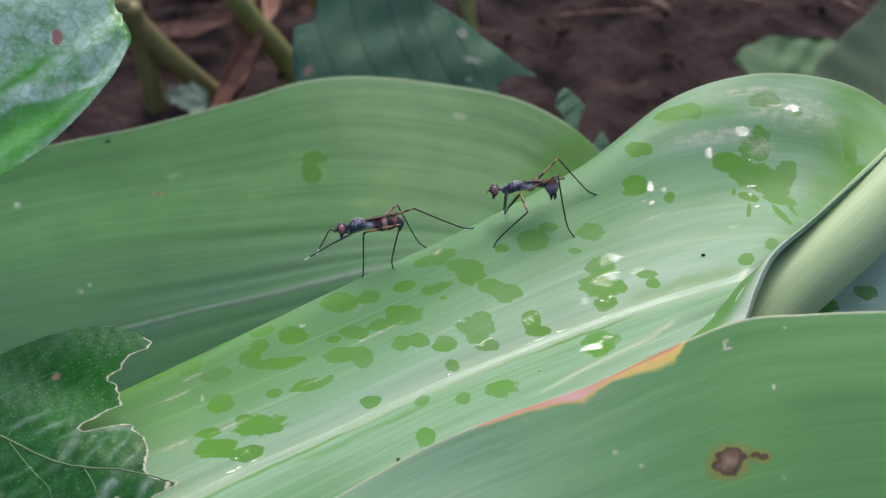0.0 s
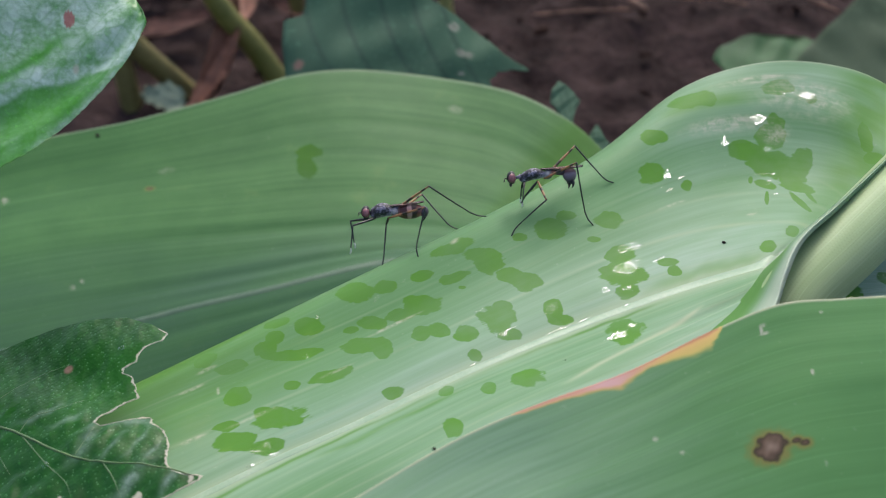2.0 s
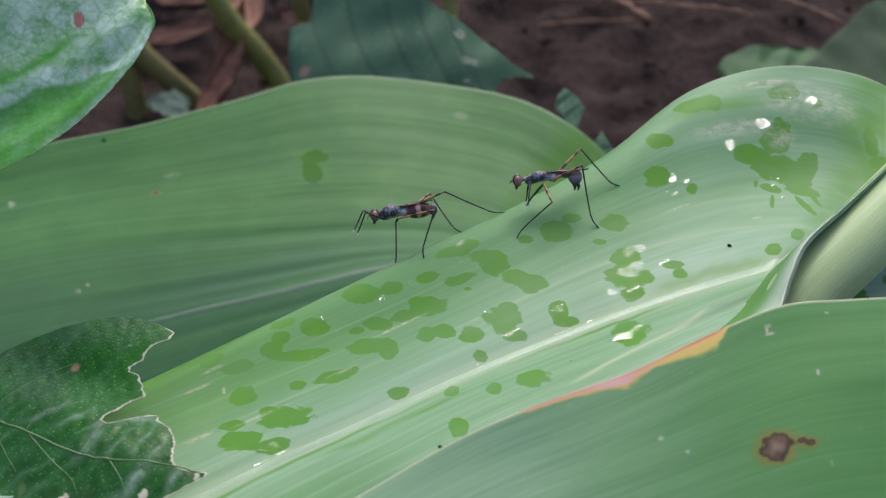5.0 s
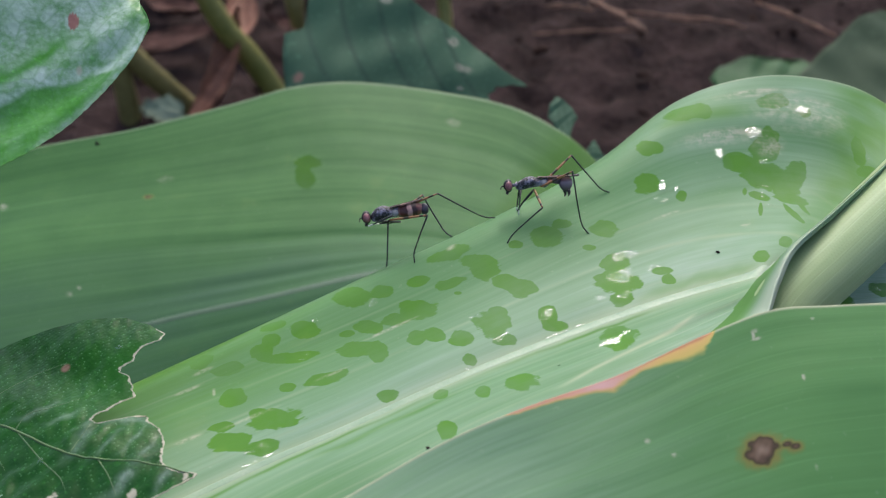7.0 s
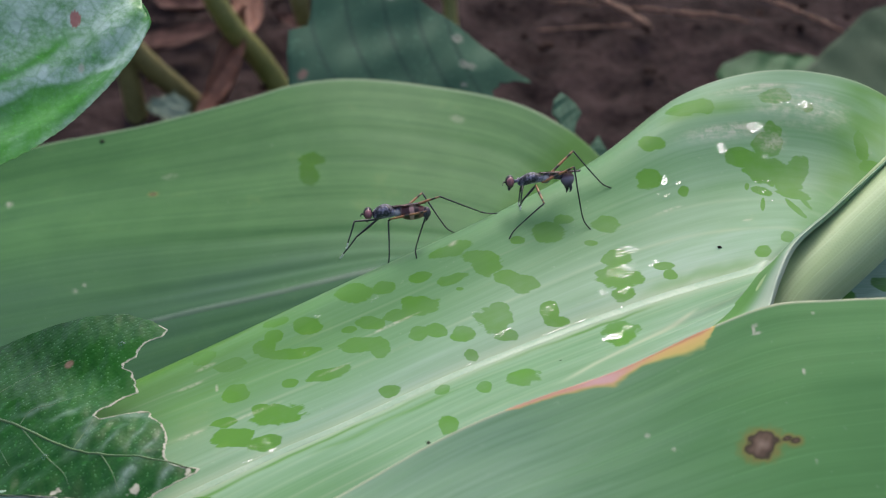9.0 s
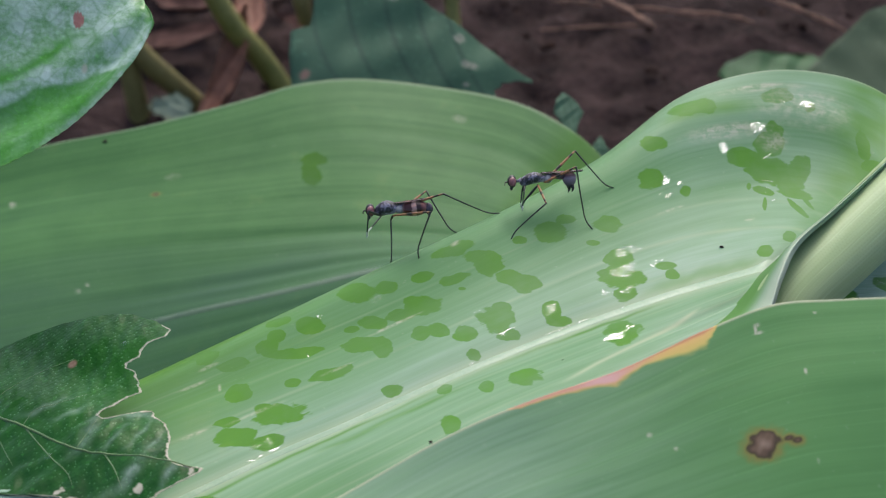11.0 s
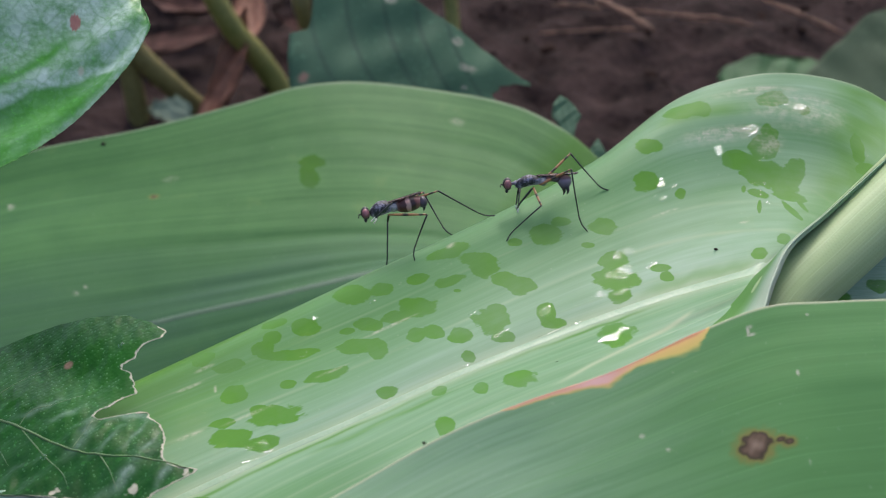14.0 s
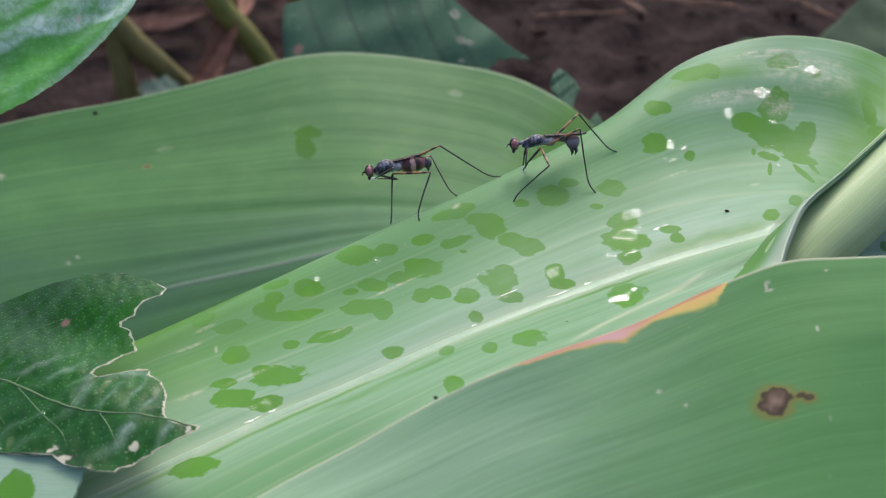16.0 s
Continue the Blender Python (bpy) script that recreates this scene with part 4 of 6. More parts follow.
def f_bulge(p, q):
    return 0.13 * np.sin(2.1 * (0.8 * p + 0.6 * q) + 3 * wobble(p * 0.08, q * 0.08, 56)) * step(q, -2.0, 3.0) * (0.6 + 0.4 * wobble(p * 0.1, q * 0.1, 52)) + 0.04 * wobble(p * 0.5, q * 0.5, 59) + 0.22 * wobble(p * 0.07, q * 0.07, 51) + 0.3 * np.sin(q * 0.45 - p * 0.15) - 0.004 * p ** 2


def on_f(p, q, lift=0.0):
    """Places on the bitten leaf's face."""
    middle, along, down = (np.array(v) for v in F_FRAME)
    face = np.cross(along, down)
    face = face * np.sign(face[2])
    p, q = np.asarray(p, float), np.asarray(q, float)
    return middle + p[:, None] * along + q[:, None] * down + (f_bulge(p, q) + lift)[:, None] * face


NOTCH, LOBE, BELOW = (4.3, 2.3), (8.3, 0.7), (8.4, 7.6)


def f_lobe(p, q):
    """Lifts the lobe under the bite, so that it juts up beside it."""
    lift = np.clip((p - NOTCH[0]) / (LOBE[0] - NOTCH[0]), 0, 1) * (q > NOTCH[1] - 0.3) * (1 - step(q, NOTCH[1] + 0.2, BELOW[1]))
    return (LOBE[1] - NOTCH[1]) * lift


grid, p, q = sheet(F_FRAME, F_LEFT, F_RIGHT, 300, 320, f_bulge, warp=f_lobe, cut=True)
rim = np.zeros_like(p)
ends = p[:, -1:] - (0.2 + 0.08 * np.sin(q * 5.0 + 2 * wobble(q * 0.6, q * 0, 60)))
rim[p > ends] = 1.0
rim[1:][p[1:] > ends[:-1] + 0.3] = 1.0
rim[:-1][p[:-1] > ends[1:] + 0.3] = 1.0
rim[-1:, :] = 1.0
starts = np.interp(q[:, 0], [b for _, b in F_LEFT], [a for a, _ in F_LEFT])[:, None]
rim[(p < starts + 0.2) & (q > (2.4, 10.8)[1])] = 1.0
rim[q < (3.2, -11.4)[1]] = 0.0
for (a, b), r in (((11.3, 10.6), 0.6), ((2.7, 11.0), 0.5), ((4.4, 11.9), 0.5), ((16.4, 8.2), 0.5)):
    rim = np.maximum(rim, 0.9 * (1 - step(np.hypot(p - a, q - b) + 0.35 * wobble(p * 0.9, q * 0.9, 72), 0.6 * r, r)))
spot = 1 - step(np.hypot(*(np.stack([p, q]) - np.array((-2.8, -5.7))[:, None, None])), 0.35, 0.7)
bitten = plant_part("bitten_leaf", (-65.2, 73.2, 422.2), "dark glossy green leaf with insect-bitten pale brown edge", "leaf", "shiny leaves")
GRID_F = grid
# Pale streaks painted in for the sky's sheen on the wrinkles.
film_or_sheen = np.zeros_like(p)
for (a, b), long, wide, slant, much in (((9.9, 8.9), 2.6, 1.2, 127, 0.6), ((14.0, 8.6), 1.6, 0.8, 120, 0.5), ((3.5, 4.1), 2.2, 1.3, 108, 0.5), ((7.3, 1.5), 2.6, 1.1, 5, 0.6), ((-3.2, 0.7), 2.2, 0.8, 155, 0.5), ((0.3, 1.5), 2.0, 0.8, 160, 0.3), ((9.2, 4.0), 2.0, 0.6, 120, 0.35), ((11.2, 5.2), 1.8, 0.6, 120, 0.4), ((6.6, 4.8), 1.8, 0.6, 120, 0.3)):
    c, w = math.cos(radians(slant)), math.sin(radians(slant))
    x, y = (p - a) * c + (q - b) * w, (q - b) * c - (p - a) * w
    film_or_sheen = np.maximum(film_or_sheen, 0.65 * much * np.exp(-(x / long) ** 2 - ((y + 0.5 * wobble(x * 0.12, 0 * x, 55)) / (0.55 * wide)) ** 2) * (0.8 + 0.4 * wobble(x * 0.3, y * 0.5, 53)))
film_or_sheen = np.clip(film_or_sheen, 0, 1)
hold(blade("blade", grid, LEAF_DARK, 0.1, values={"scar": rim * 0.85, "spot": spot * 0.6, "painted_light": film_or_sheen}), bitten)
VEIN = plain("leaf vein", (0.07, 0.14, 0.04), (0.13, 0.22, 0.08), 0.4, 300, 0.2, 0.0003)
line = spline([(-22, -2.6), (-15, -0.2), (-8.3, 2.1), (-4.9, 3.2), (-0.8, 4.9), (2.5, 6.1), (5.6, 6.7), (9.0, 6.9), (12.5, 7.1), (16.2, 7.7)], 60)
v, f = tube(on_f(line[:, 0], line[:, 1], 0.0), np.linspace(0.17, 0.08, 60), 8)
hold(mesh_object("midrib", v * MM, f, VEIN), bitten)
for way in ([(-4.9, 3.1), (-4.1, 1.2), (-1.8, 0.2), (1.0, -1.2)], [(2.9, 6.0), (3.4, 4.2), (3.9, 2.6)], [(-4.4, 3.5), (-0.1, 6.9), (2.7, 8.8), (3.9, 10.2)], [(-11, 1.0), (-9, -2.5), (-6, -5.0), (-3, -6.4)], [(-10, 1.6), (-7, 5.0), (-4, 8.0)], [(6.4, 6.8), (8.2, 8.6), (9.6, 10.6)]):
    line = spline(way, 22)
    v, f = tube(on_f(line[:, 0], line[:, 1], -0.03), np.linspace(0.08, 0.04, 22), 6)
    hold(mesh_object("side_vein", v * MM, f, VEIN), bitten)
hold(petiole((-64.9, 73.2, 422.2), (-70, 70, -15), 3, STALK), bitten)

G_FRAME = ((-18.3, 276.7, 377.5), (1.0000, 0.0000, -0.0000), (0.0000, -0.7844, -0.6202))
G_LEFT = [(-22.9, -48.8), (-24.1, -23.8), (-25.1, -11.8), (-26.0, -7.4), (-32.1, -6.3), (-32.1, 1.9), (-31.1, 13.4), (-28.1, 33.9)]
G_RIGHT = [(-15.5, -48.8), (-0.4, -25.9), (8.3, -15.4), (20.2, -7.4), (29.9, -0.0), (36.5, 5.8), (44.6, 9.4), (45.1, 10.2), (39.4, 10.4), (37.3, 11.7), (35.0, 11.0), (34.3, 13.4), (32.2, 14.8), (32.9, 16.5), (28.8, 20.0), (21.0, 33.9)]
grid, p, q = sheet(G_FRAME, G_LEFT, G_RIGHT, 170, 120, lambda p, q: 1.2 * wobble(p * 0.03, q * 0.03, 61) - 0.004 * p ** 2)
vein = sum(0.9 * np.exp(-((p - a - 0.02 * (q + 20) ** 2 * 0.45 + 0.0 * q) / 0.7) ** 2) for a in (-26, -14, -2, 8, 17))
pale = np.zeros_like(p)
for (a, b), r in (((21.6, -1.8), 1.1), ((23.4, 7.0), 0.9), ((26.0, 7.5), 0.8), ((23.5, 13.6), 0.5), ((0.4, -16.2), 1.6)):
    far = np.hypot(p - a, q - b) + 0.35 * wobble(p * 0.7, q * 0.7, 62)
    pale = np.maximum(pale, 1 - step(far, r * 0.9, r * 1.7))
    vein = np.maximum(vein, 1.25 * (1 - step(far, r * 0.45, r * 0.8)))
spot = 1 - step(np.hypot(p - (-26.7, 9.8)[0], q - (-26.7, 9.8)[1]) + 0.4 * wobble(p * 0.6, q * 0.6, 63), 1.2, 2.2)
dull = plant_part("dull_leaf", (-21.9, 249.1, 358.0), "dull dark bluish green leaf with ragged torn edge", "leaf", "dull leaves")
hold(blade("blade", grid, LEAF_DULL, 0.4, values={"rib": vein * 0.8, "scar": pale * 0.55 * (1 - step(vein, 0.9, 1.2)), "spot": spot * 0.6}), dull)
hold(petiole((-21.9, 249.1, 358.0), (-20, 270, -15), 4, STALK), dull)

H_FRAME = ((32.7, 237.3, 372.9), (1.0000, 0.0000, -0.0000), (0.0000, -0.8562, -0.5166))
grid, p, q = sheet(H_FRAME, [(-0.6, -7.2), (-2.5, -4.6), (-3.2, -0.4), (-0.9, 3.3), (1.2, 7.2)], [(-0.1, -7.2), (3.1, -4.2), (5.1, -0.5), (3.5, 2.5), (2.5, 7.2)], 40, 24, lambda p, q: 0.3 * wobble(p * 0.2, q * 0.2, 65))
scrap = plant_part("small_leaf", (33.8, 226.1, 372.3), "small bluish green leaf tip behind the broad leaves", "leaf", "dull leaves")
hold(blade("blade", grid, LEAF_DULL, 0.4), scrap)
hold(petiole((33.8, 226.1, 372.3), (35, 270, -15), 2, STALK), scrap)
K_FRAME = ((42.2, 232.1, 365.8), (1.0000, 0.0000, -0.0000), (0.0000, -0.8588, -0.5123))
grid, p, q = sheet(K_FRAME, [(0.2, -3.1), (-1.6, -0.5), (-5.1, 6.3)], [(0.7, -3.1), (1.9, 0.2), (5.1, 6.3)], 30, 20, lambda p, q: 0.3 * wobble(p * 0.2, q * 0.2, 66))
scrap = plant_part("small_leaf", (41.4, 223.3, 365.1), "small bluish green leaf tip behind the broad leaves", "leaf", "dull leaves")
hold(blade("blade", grid, LEAF_DULL, 0.4), scrap)
hold(petiole((41.4, 223.3, 365.1), (45, 250, -15), 2, STALK), scrap)

I_FRAME = ((316.9, 739.8, 157.2), (1.0000, 0.0000, -0.0000), (0.0000, -0.9447, -0.3280))
grid, p, q = sheet(I_FRAME, [(66.9, -64.7), (43.9, -52.3), (20.8, -27.4), (-4.0, -3.4), (-29.3, 26.4), (-53.3, 76.2)], [(71.9, -64.7), (104.6, -48.7), (123.2, -13.6), (122.2, 19.9), (102.8, 51.8), (50.2, 76.2)], 60, 50, lambda p, q: 4 * wobble(p * 0.01, q * 0.01, 67))
far_leaf = plant_part("dull_leaf", (350.8, 672.0, 131.9), "dull grey green leaf near the soil", "leaf", "dull leaves")
hold(blade("blade", grid, LEAF_FAR, 0.8, values={"rib": np.exp(-((p - 70 + 0.5 * q) / 2) ** 2)}), far_leaf)
hold(petiole((314.6, 672.0, 131.9), (330, 650, -15), 6, STALK), far_leaf)
J_FRAME = ((287.6, 798.0, 119.0), (1.0000, 0.0000, -0.0000), (0.0000, -0.9565, -0.2917))
grid, p, q = sheet(J_FRAME, [(-11.5, -21.4), (-34.6, -9.1), (-43.0, 3.8), (-35.6, 25.9), (-20.1, 50.9)], [(6.9, -21.4), (45.8, -19.5), (53.9, -9.1), (53.3, 14.9), (19.8, 50.9)], 40, 40, lambda p, q: 4 * wobble(p * 0.012, q * 0.012, 68))
far_leaf = plant_part("dull_leaf", (287.8, 751.8, 105.7), "low dark green leaf near the soil", "leaf", "dull leaves")
hold(blade("blade", grid, LEAF_LOW, 0.8), far_leaf)
hold(petiole((287.8, 751.8, 105.7), (300, 700, -15), 6, STALK), far_leaf)

# a further part of broad leaf beside the roll
M_FRAME = ((53.1, 94.0, 425.6), (1.0000, 0.0000, -0.0000), (0.0000, -0.9694, -0.2454))
grid, p, q = sheet(M_FRAME, [(5.2, -10.4), (-2.6, -3.7), (-10.3, 4.4), (-13.2, 11.0)], [(11.2, -10.4), (13.4, -3.7), (13.4, 4.4), (12.3, 11.0)], 60, 60, lambda p, q: 0.5 * wobble(p * 0.06, q * 0.06, 69))
wet = np.clip(1.5 - np.hypot((p - 2.0) / 1.5, (q - 0.4) / 1.2) - 0.3 * wobble(p * 0.5, q * 0.5, 70), 0, 1)
wet = np.maximum(wet, np.clip(1.5 - np.hypot((p + 3.4) / 1.8, (q - 2.2) / 1.2) - 0.3 * wobble(p * 0.5, q * 0.5, 71), 0, 1))
low_leaf = plant_part("broad_leaf", (66.5, 93.6, 421.3), "pale green wet leaf beside the rolled leaf", "leaf", "broad leaves")
GRID_M = grid
# Paler tone all over, to offset the roll's shadow.
hold(blade("blade", grid, LEAF_FRONT, 0.35, values={"wet": wet, "painted_light": 1.0 + 0 * p}), low_leaf)
hold(petiole((66.5, 93.6, 421.3), (80, 110, -15), 5, STALK), low_leaf)

N_FRAME = ((-40.9, 60.8, 421.2), (0.9966, -0.0506, 0.0653), (-0.0306, -0.9602, -0.2777))
grid, p, q = sheet(N_FRAME, [(-18.0, -3.4), (-17.2, 0.0), (-13.6, 8.7)], [(5.0, -3.4), (4.6, -0.5), (3.4, 8.5)], 50, 70, lambda p, q: 0.3 * wobble(p * 0.06, q * 0.06, 73))
wet = stains(grid, [(-43.0, 59.8, 421.4, 1.8, 2.0, 0)], 74)
under_leaf = plant_part("broad_leaf", (-65.0, 69.7, 407.0), "pale green wet leaf under the bitten leaf", "leaf", "broad leaves")
# Paler tone all over, to offset the shadow of the bitten leaf.
hold(blade("blade", grid, LEAF_FRONT, 0.35, values={"wet": wet, "painted_light": 0.8 + 0 * p}), under_leaf)
hold(petiole((-65.0, 69.7, 407.0), (-60, 60, -15), 4, STALK), under_leaf)

# ---- stalks, dry leaves and straw on the soil ----
def stalk(places, widths, material, label):
    path = spline(places, 24)
    v, f = tube(path, spline(np.array(widths)[:, None], 24)[:, 0] / 2, 14)
    return tagged(mesh_object("stalk", v * MM, f, material), label, "stalk", "stalks")


stalk([(-272.4, 1003.9, 146.4), (-245.3, 1004.3, 78.9), (-218.5, 1017.2, 28.6), (-182.1, 1030.1, -55.7)], [24, 25, 27, 30], STALK, "yellowish green upright plant stalk in the soil")
stalk([(-360.8, 937.1, 122.5), (-330.0, 945.0, 65.4), (-305.1, 961.7, 20.3), (-269.1, 988.7, -44.6)], [22, 24, 25, 26], STALK_DARK, "brownish green upright plant stalk in the soil")
stalk([(-346.2, 933.6, 117.8), (-348.2, 943.2, 62.9), (-348.0, 943.2, -5.2), (-352.6, 948.0, -66.6)], [20, 22, 24, 24], STALK_DARK, "brownish green plant stalk in the soil")
stalk([(-176.0, 1078.7, 113.3), (-172.7, 1059.5, 86.9), (-170.5, 1060.0, 53.5)], [22, 22, 16], STALK_DARK, "brownish plant stalk behind the dull leaf")
stalk([(-153.2, 1131.8, 101.3), (-149.1, 1107.7, 68.1), (-143.0, 1059.4, 1.7)], [14, 14, 14], STALK, "thin green plant stalk behind the dull leaf")
stalk([(-2.6, 1082.6, 118.6), (1.3, 1074.9, 74.0), (10.9, 1047.4, -14.9)], [16, 16, 16], STALK, "thin green plant stalk behind the dull leaf")


def dry_leaf(middle, length, width, turn, tilt, curl, seed, material=HUSK):
    """A curled dry leaf, on the soil."""
    u, v = np.meshgrid(np.linspace(-1, 1, 28), np.linspace(-1, 1, 13))
    w = width / 2 * np.maximum(0.03, 1 - np.abs(u) ** 2.2)
    g = np.stack([u * length / 2, v * w, curl * v * v * w + 4 * wobble(u, v, seed) + 0.12 * length * u * u], -1)
    m = np.array((Matrix.Rotation(radians(turn), 3, "Z") @ Matrix.Rotation(radians(tilt), 3, "Y")))
    return tagged(blade("dry_leaf", g @ m.T + np.array(middle), material, 0.5), "curled reddish brown dry leaf lying on soil", "dry leaf", "dry leaves")


dry_leaf((-245.0, 984.5, 30.0), 150, 32, 75, -35, 0.9, 1)
dry_leaf((-250.4, 955.3, 20.0), 120, 26, 60, -30, 0.8, 2)
dry_leaf((-259.1, 1172.5, 20.0), 120, 40, 100, -15, 0.6, 3)
dry_leaf((-340.6, 1084.1, 20.0), 150, 60, 20, 0, 0.3, 4, HUSK_DARK)
dry_leaf((-343.9, 1191.5, 20.0), 130, 50, 150, 5, 0.4, 5, HUSK_DARK)


u, v = np.meshgrid(np.linspace(-1, 1, 20), np.linspace(-1, 1, 12))
w = np.sqrt(np.maximum(0.01, 1 - np.abs(u) ** 1.4)) * (1 + 0.35 * wobble(u * 2.5, u * 0, 8))
g = np.array((-298.4, 896.1, 30.0)) + np.stack([u * 20 + 5 * v * v, v * w * 11 + 4 * u, 13 * v * w + 4 * wobble(u * 1.5, v * 1.5, 8) - 4 * u], -1)
tagged(blade("small_leaf", g, LEAF_PALE, 0.5), "small pale green leaf lying on the soil", "leaf", "dull leaves")


def straw(a, b, width, material=STRAW):
    """A flattened, slightly kinked piece of dry stem."""
    a, b = np.array(a, float), np.array(b, float)
    kink = 0.04 * np.linalg.norm(b - a) * wobble(np.linspace(0, 2.2, 9) + width + a[0], np.zeros(9), 79)
    path = spline([a, a * 0.45 + b * 0.55 + np.array((0, width * 0.3, width * 0.1)), b], 9)
    path[:, 1] += kink
    v, f = tube(path, (0.7 + 0.3 * np.sin(np.arange(9) * 2.1 + width)) * np.array([0.7, 1, 1, 1, 1, 1, 1, 0.9, 0.5]) * width / 2, 6)
    return tagged(mesh_object("straw", v * MM, f, material), "dry brown straw lying on dark soil", "straw", "straws")


straw((201.7, 1251.5, 12.0), (259.7, 1140.4, 12.0), 13)
straw((240.1, 1221.3, 8.0), (338.0, 1182.8, 8.0), 9)
straw((312.9, 1205.7, 8.0), (393.4, 1167.9, 8.0), 8)
straw((430.4, 1251.4, 8.0), (500.6, 1137.3, 8.0), 9)
straw((135.4, 1241.3, 8.0), (202.6, 1225.3, 8.0), 10)
straw((113.3, 1150.8, 6.0), (246.4, 1165.3, 6.0), 6)
luck = np.random.RandomState(9)
for k in range(84):
    x, y = luck.uniform(-0.5, 0.62), luck.uniform(1.36, 1.85)
    a, r = luck.normal(0, 0.45), luck.uniform(20, 80)
    straw((x * 1000 - r * math.cos(a), y * 1000 - r * math.sin(a), luck.uniform(-2, 8)), (x * 1000 + r * math.cos(a), y * 1000 + r * math.sin(a), luck.uniform(-2, 14)), luck.uniform(3, 10), STRAW if k % 6 == 0 else STRAW_DARK)
for k in range(26):
    dry_leaf((luck.uniform(-200, 620), luck.uniform(1400, 1850), luck.uniform(4, 14)), luck.uniform(60, 150), luck.uniform(14, 40), luck.normal(0, 35), luck.uniform(-8, 8), 0.4, 50 + k, HUSK_DARK)
for k in range(14):
    dry_leaf((luck.uniform(-560, -150), luck.uniform(1000, 1600), luck.uniform(4, 14)), luck.uniform(60, 130), luck.uniform(24, 50), luck.uniform(0, 180), luck.uniform(-8, 8), 0.4, 20 + k, HUSK_DARK)

chips, chip_faces = [], []
luck = np.random.RandomState(5)
for k in range(1400):
    x, y = luck.uniform(-0.75, 0.75), luck.uniform(0.75, 1.9)
    if y < 1.15 and luck.rand() < 0.6:
        continue
    size = luck.uniform(4, 14) if luck.rand() < 0.85 else luck.uniform(14, 22)
    thin = luck.rand() < 0.45
    half = np.array((size, size * (0.14 if thin else luck.uniform(0.5, 0.9)), size * (0.12 if thin else luck.uniform(0.3, 0.6)))) * MM / 2
    v, f = ball((0, 0, 0), half, 7, 4)
    v = v * (1 + 0.25 * luck.uniform(-1, 1, (len(v), 1)))
    m = np.array(Euler((luck.uniform(-0.3, 0.3), luck.uniform(-0.3, 0.3), luck.uniform(0, 6.3))).to_matrix())
    base = len(chips)
    chips.extend(v @ m.T + np.array((x, y, luck.uniform(-0.008, 0.006))))
    chip_faces.extend(tuple(i + base for i in q) for q in f)
s = Shader("soil crumbs and litter")
pick = s.node("ShaderNodeNewGeometry").outputs["Random Per Island"]
tone = s.ramp(pick, [(0.0, (0.005, 0.003, 0.0022)), (0.7, (0.014, 0.0075, 0.0055)), (0.9, (0.04, 0.02, 0.012)), (1.0, (0.08, 0.045, 0.03))])
s.set(Base_Color=s.mix(s.noise(s.coords("Object"), 300), tone, (0.03, 0.0165, 0.013)), Roughness=0.9, Specular_IOR_Level=0.1)
litter = mesh_object("soil_litter", chips, chip_faces, s.material)
tagged(litter, "soil crumbs and bits of dry plant litter", "litter", kind="stuff")

# ---- water on the leaves ----
s = Shader("water")
clear, gloss, edge, both = s.node("ShaderNodeBsdfTransparent"), s.node("ShaderNodeBsdfGlossy"), s.node("ShaderNodeLayerWeight"), s.node("ShaderNodeMixShader")
gloss.inputs["Roughness"].default_value = 0.04
grain = s.node("ShaderNodeBump")
grain.inputs["Strength"].default_value, grain.inputs["Distance"].default_value = 0.12, 0.0001
s.put(grain.inputs["Height"], s.noise(s.coords("Object"), 2600, 2))
s.put(gloss.inputs["Normal"], grain.outputs[0]).put(edge.inputs["Normal"], grain.outputs[0])
shine = s.math("ADD", 0.05, s.math("MULTIPLY", s.math("POWER", edge.outputs["Facing"], 4.0), 0.7))
s.put(both.inputs[0], shine).put(both.inputs[1], clear.outputs[0]).put(both.inputs[2], gloss.outputs[0])
s.put(s.tree.nodes["Material Output"].inputs["Surface"], both.outputs[0])
WATER = s.material


def drops(leaf_grid, rows, label, extra=2):
    """Flat drops on a blade: place (mm), length along the veins, width, height."""
    flat = leaf_grid.reshape(-1, 3)
    n = normals(leaf_grid)
    n = (n * np.sign(n[..., 2:].mean())).reshape(-1, 3)
    run = np.gradient(leaf_grid, axis=1).reshape(-1, 3)
    luck = np.random.RandomState(len(rows))
    near = [(np.array(p) + luck.normal(0, 0.35 * w + 0.2, 3) + luck.normal(0, 0.3 * l) * np.array((1, 0, 0)), l * luck.uniform(0.3, 0.7), w * luck.uniform(0.4, 0.9), h * 0.8) for p, l, w, h in rows for _ in range(extra)]
    for place, length, width, height in [*rows, *near]:
        i = ((flat - np.array(place)) ** 2).sum(1).argmin()
        up, along = n[i], run[i] / np.linalg.norm(run[i])
        side = np.cross(up, along)
        v, f = ball((0, 0, 0), (length / 2, width / 2, 1), 14, 10)
        flatness = np.clip(1 - (2 * v[:, 0] / length) ** 2 - (2 * v[:, 1] / width) ** 2, 0, 1)
        v[:, 2] = np.where(v[:, 2] < 0, -0.04, flatness * height * 0.32)
        v = v * (1 + 0.22 * wobble(v[:, :1] * 1.3 + i, v[:, 1:2] * 1.3, 7))
        world_v = flat[i] + v[:, :1] * along + v[:, 1:2] * side + v[:, 2:] * up
        ob = mesh_object("water_drop", world_v * MM, [q[::-1] for q in f], WATER)
        tagged(ob, label, "water drop", "water drops")


UP_A = normals(GRID_A)
UP_A = UP_A * np.sign(UP_A[..., 2:].mean())


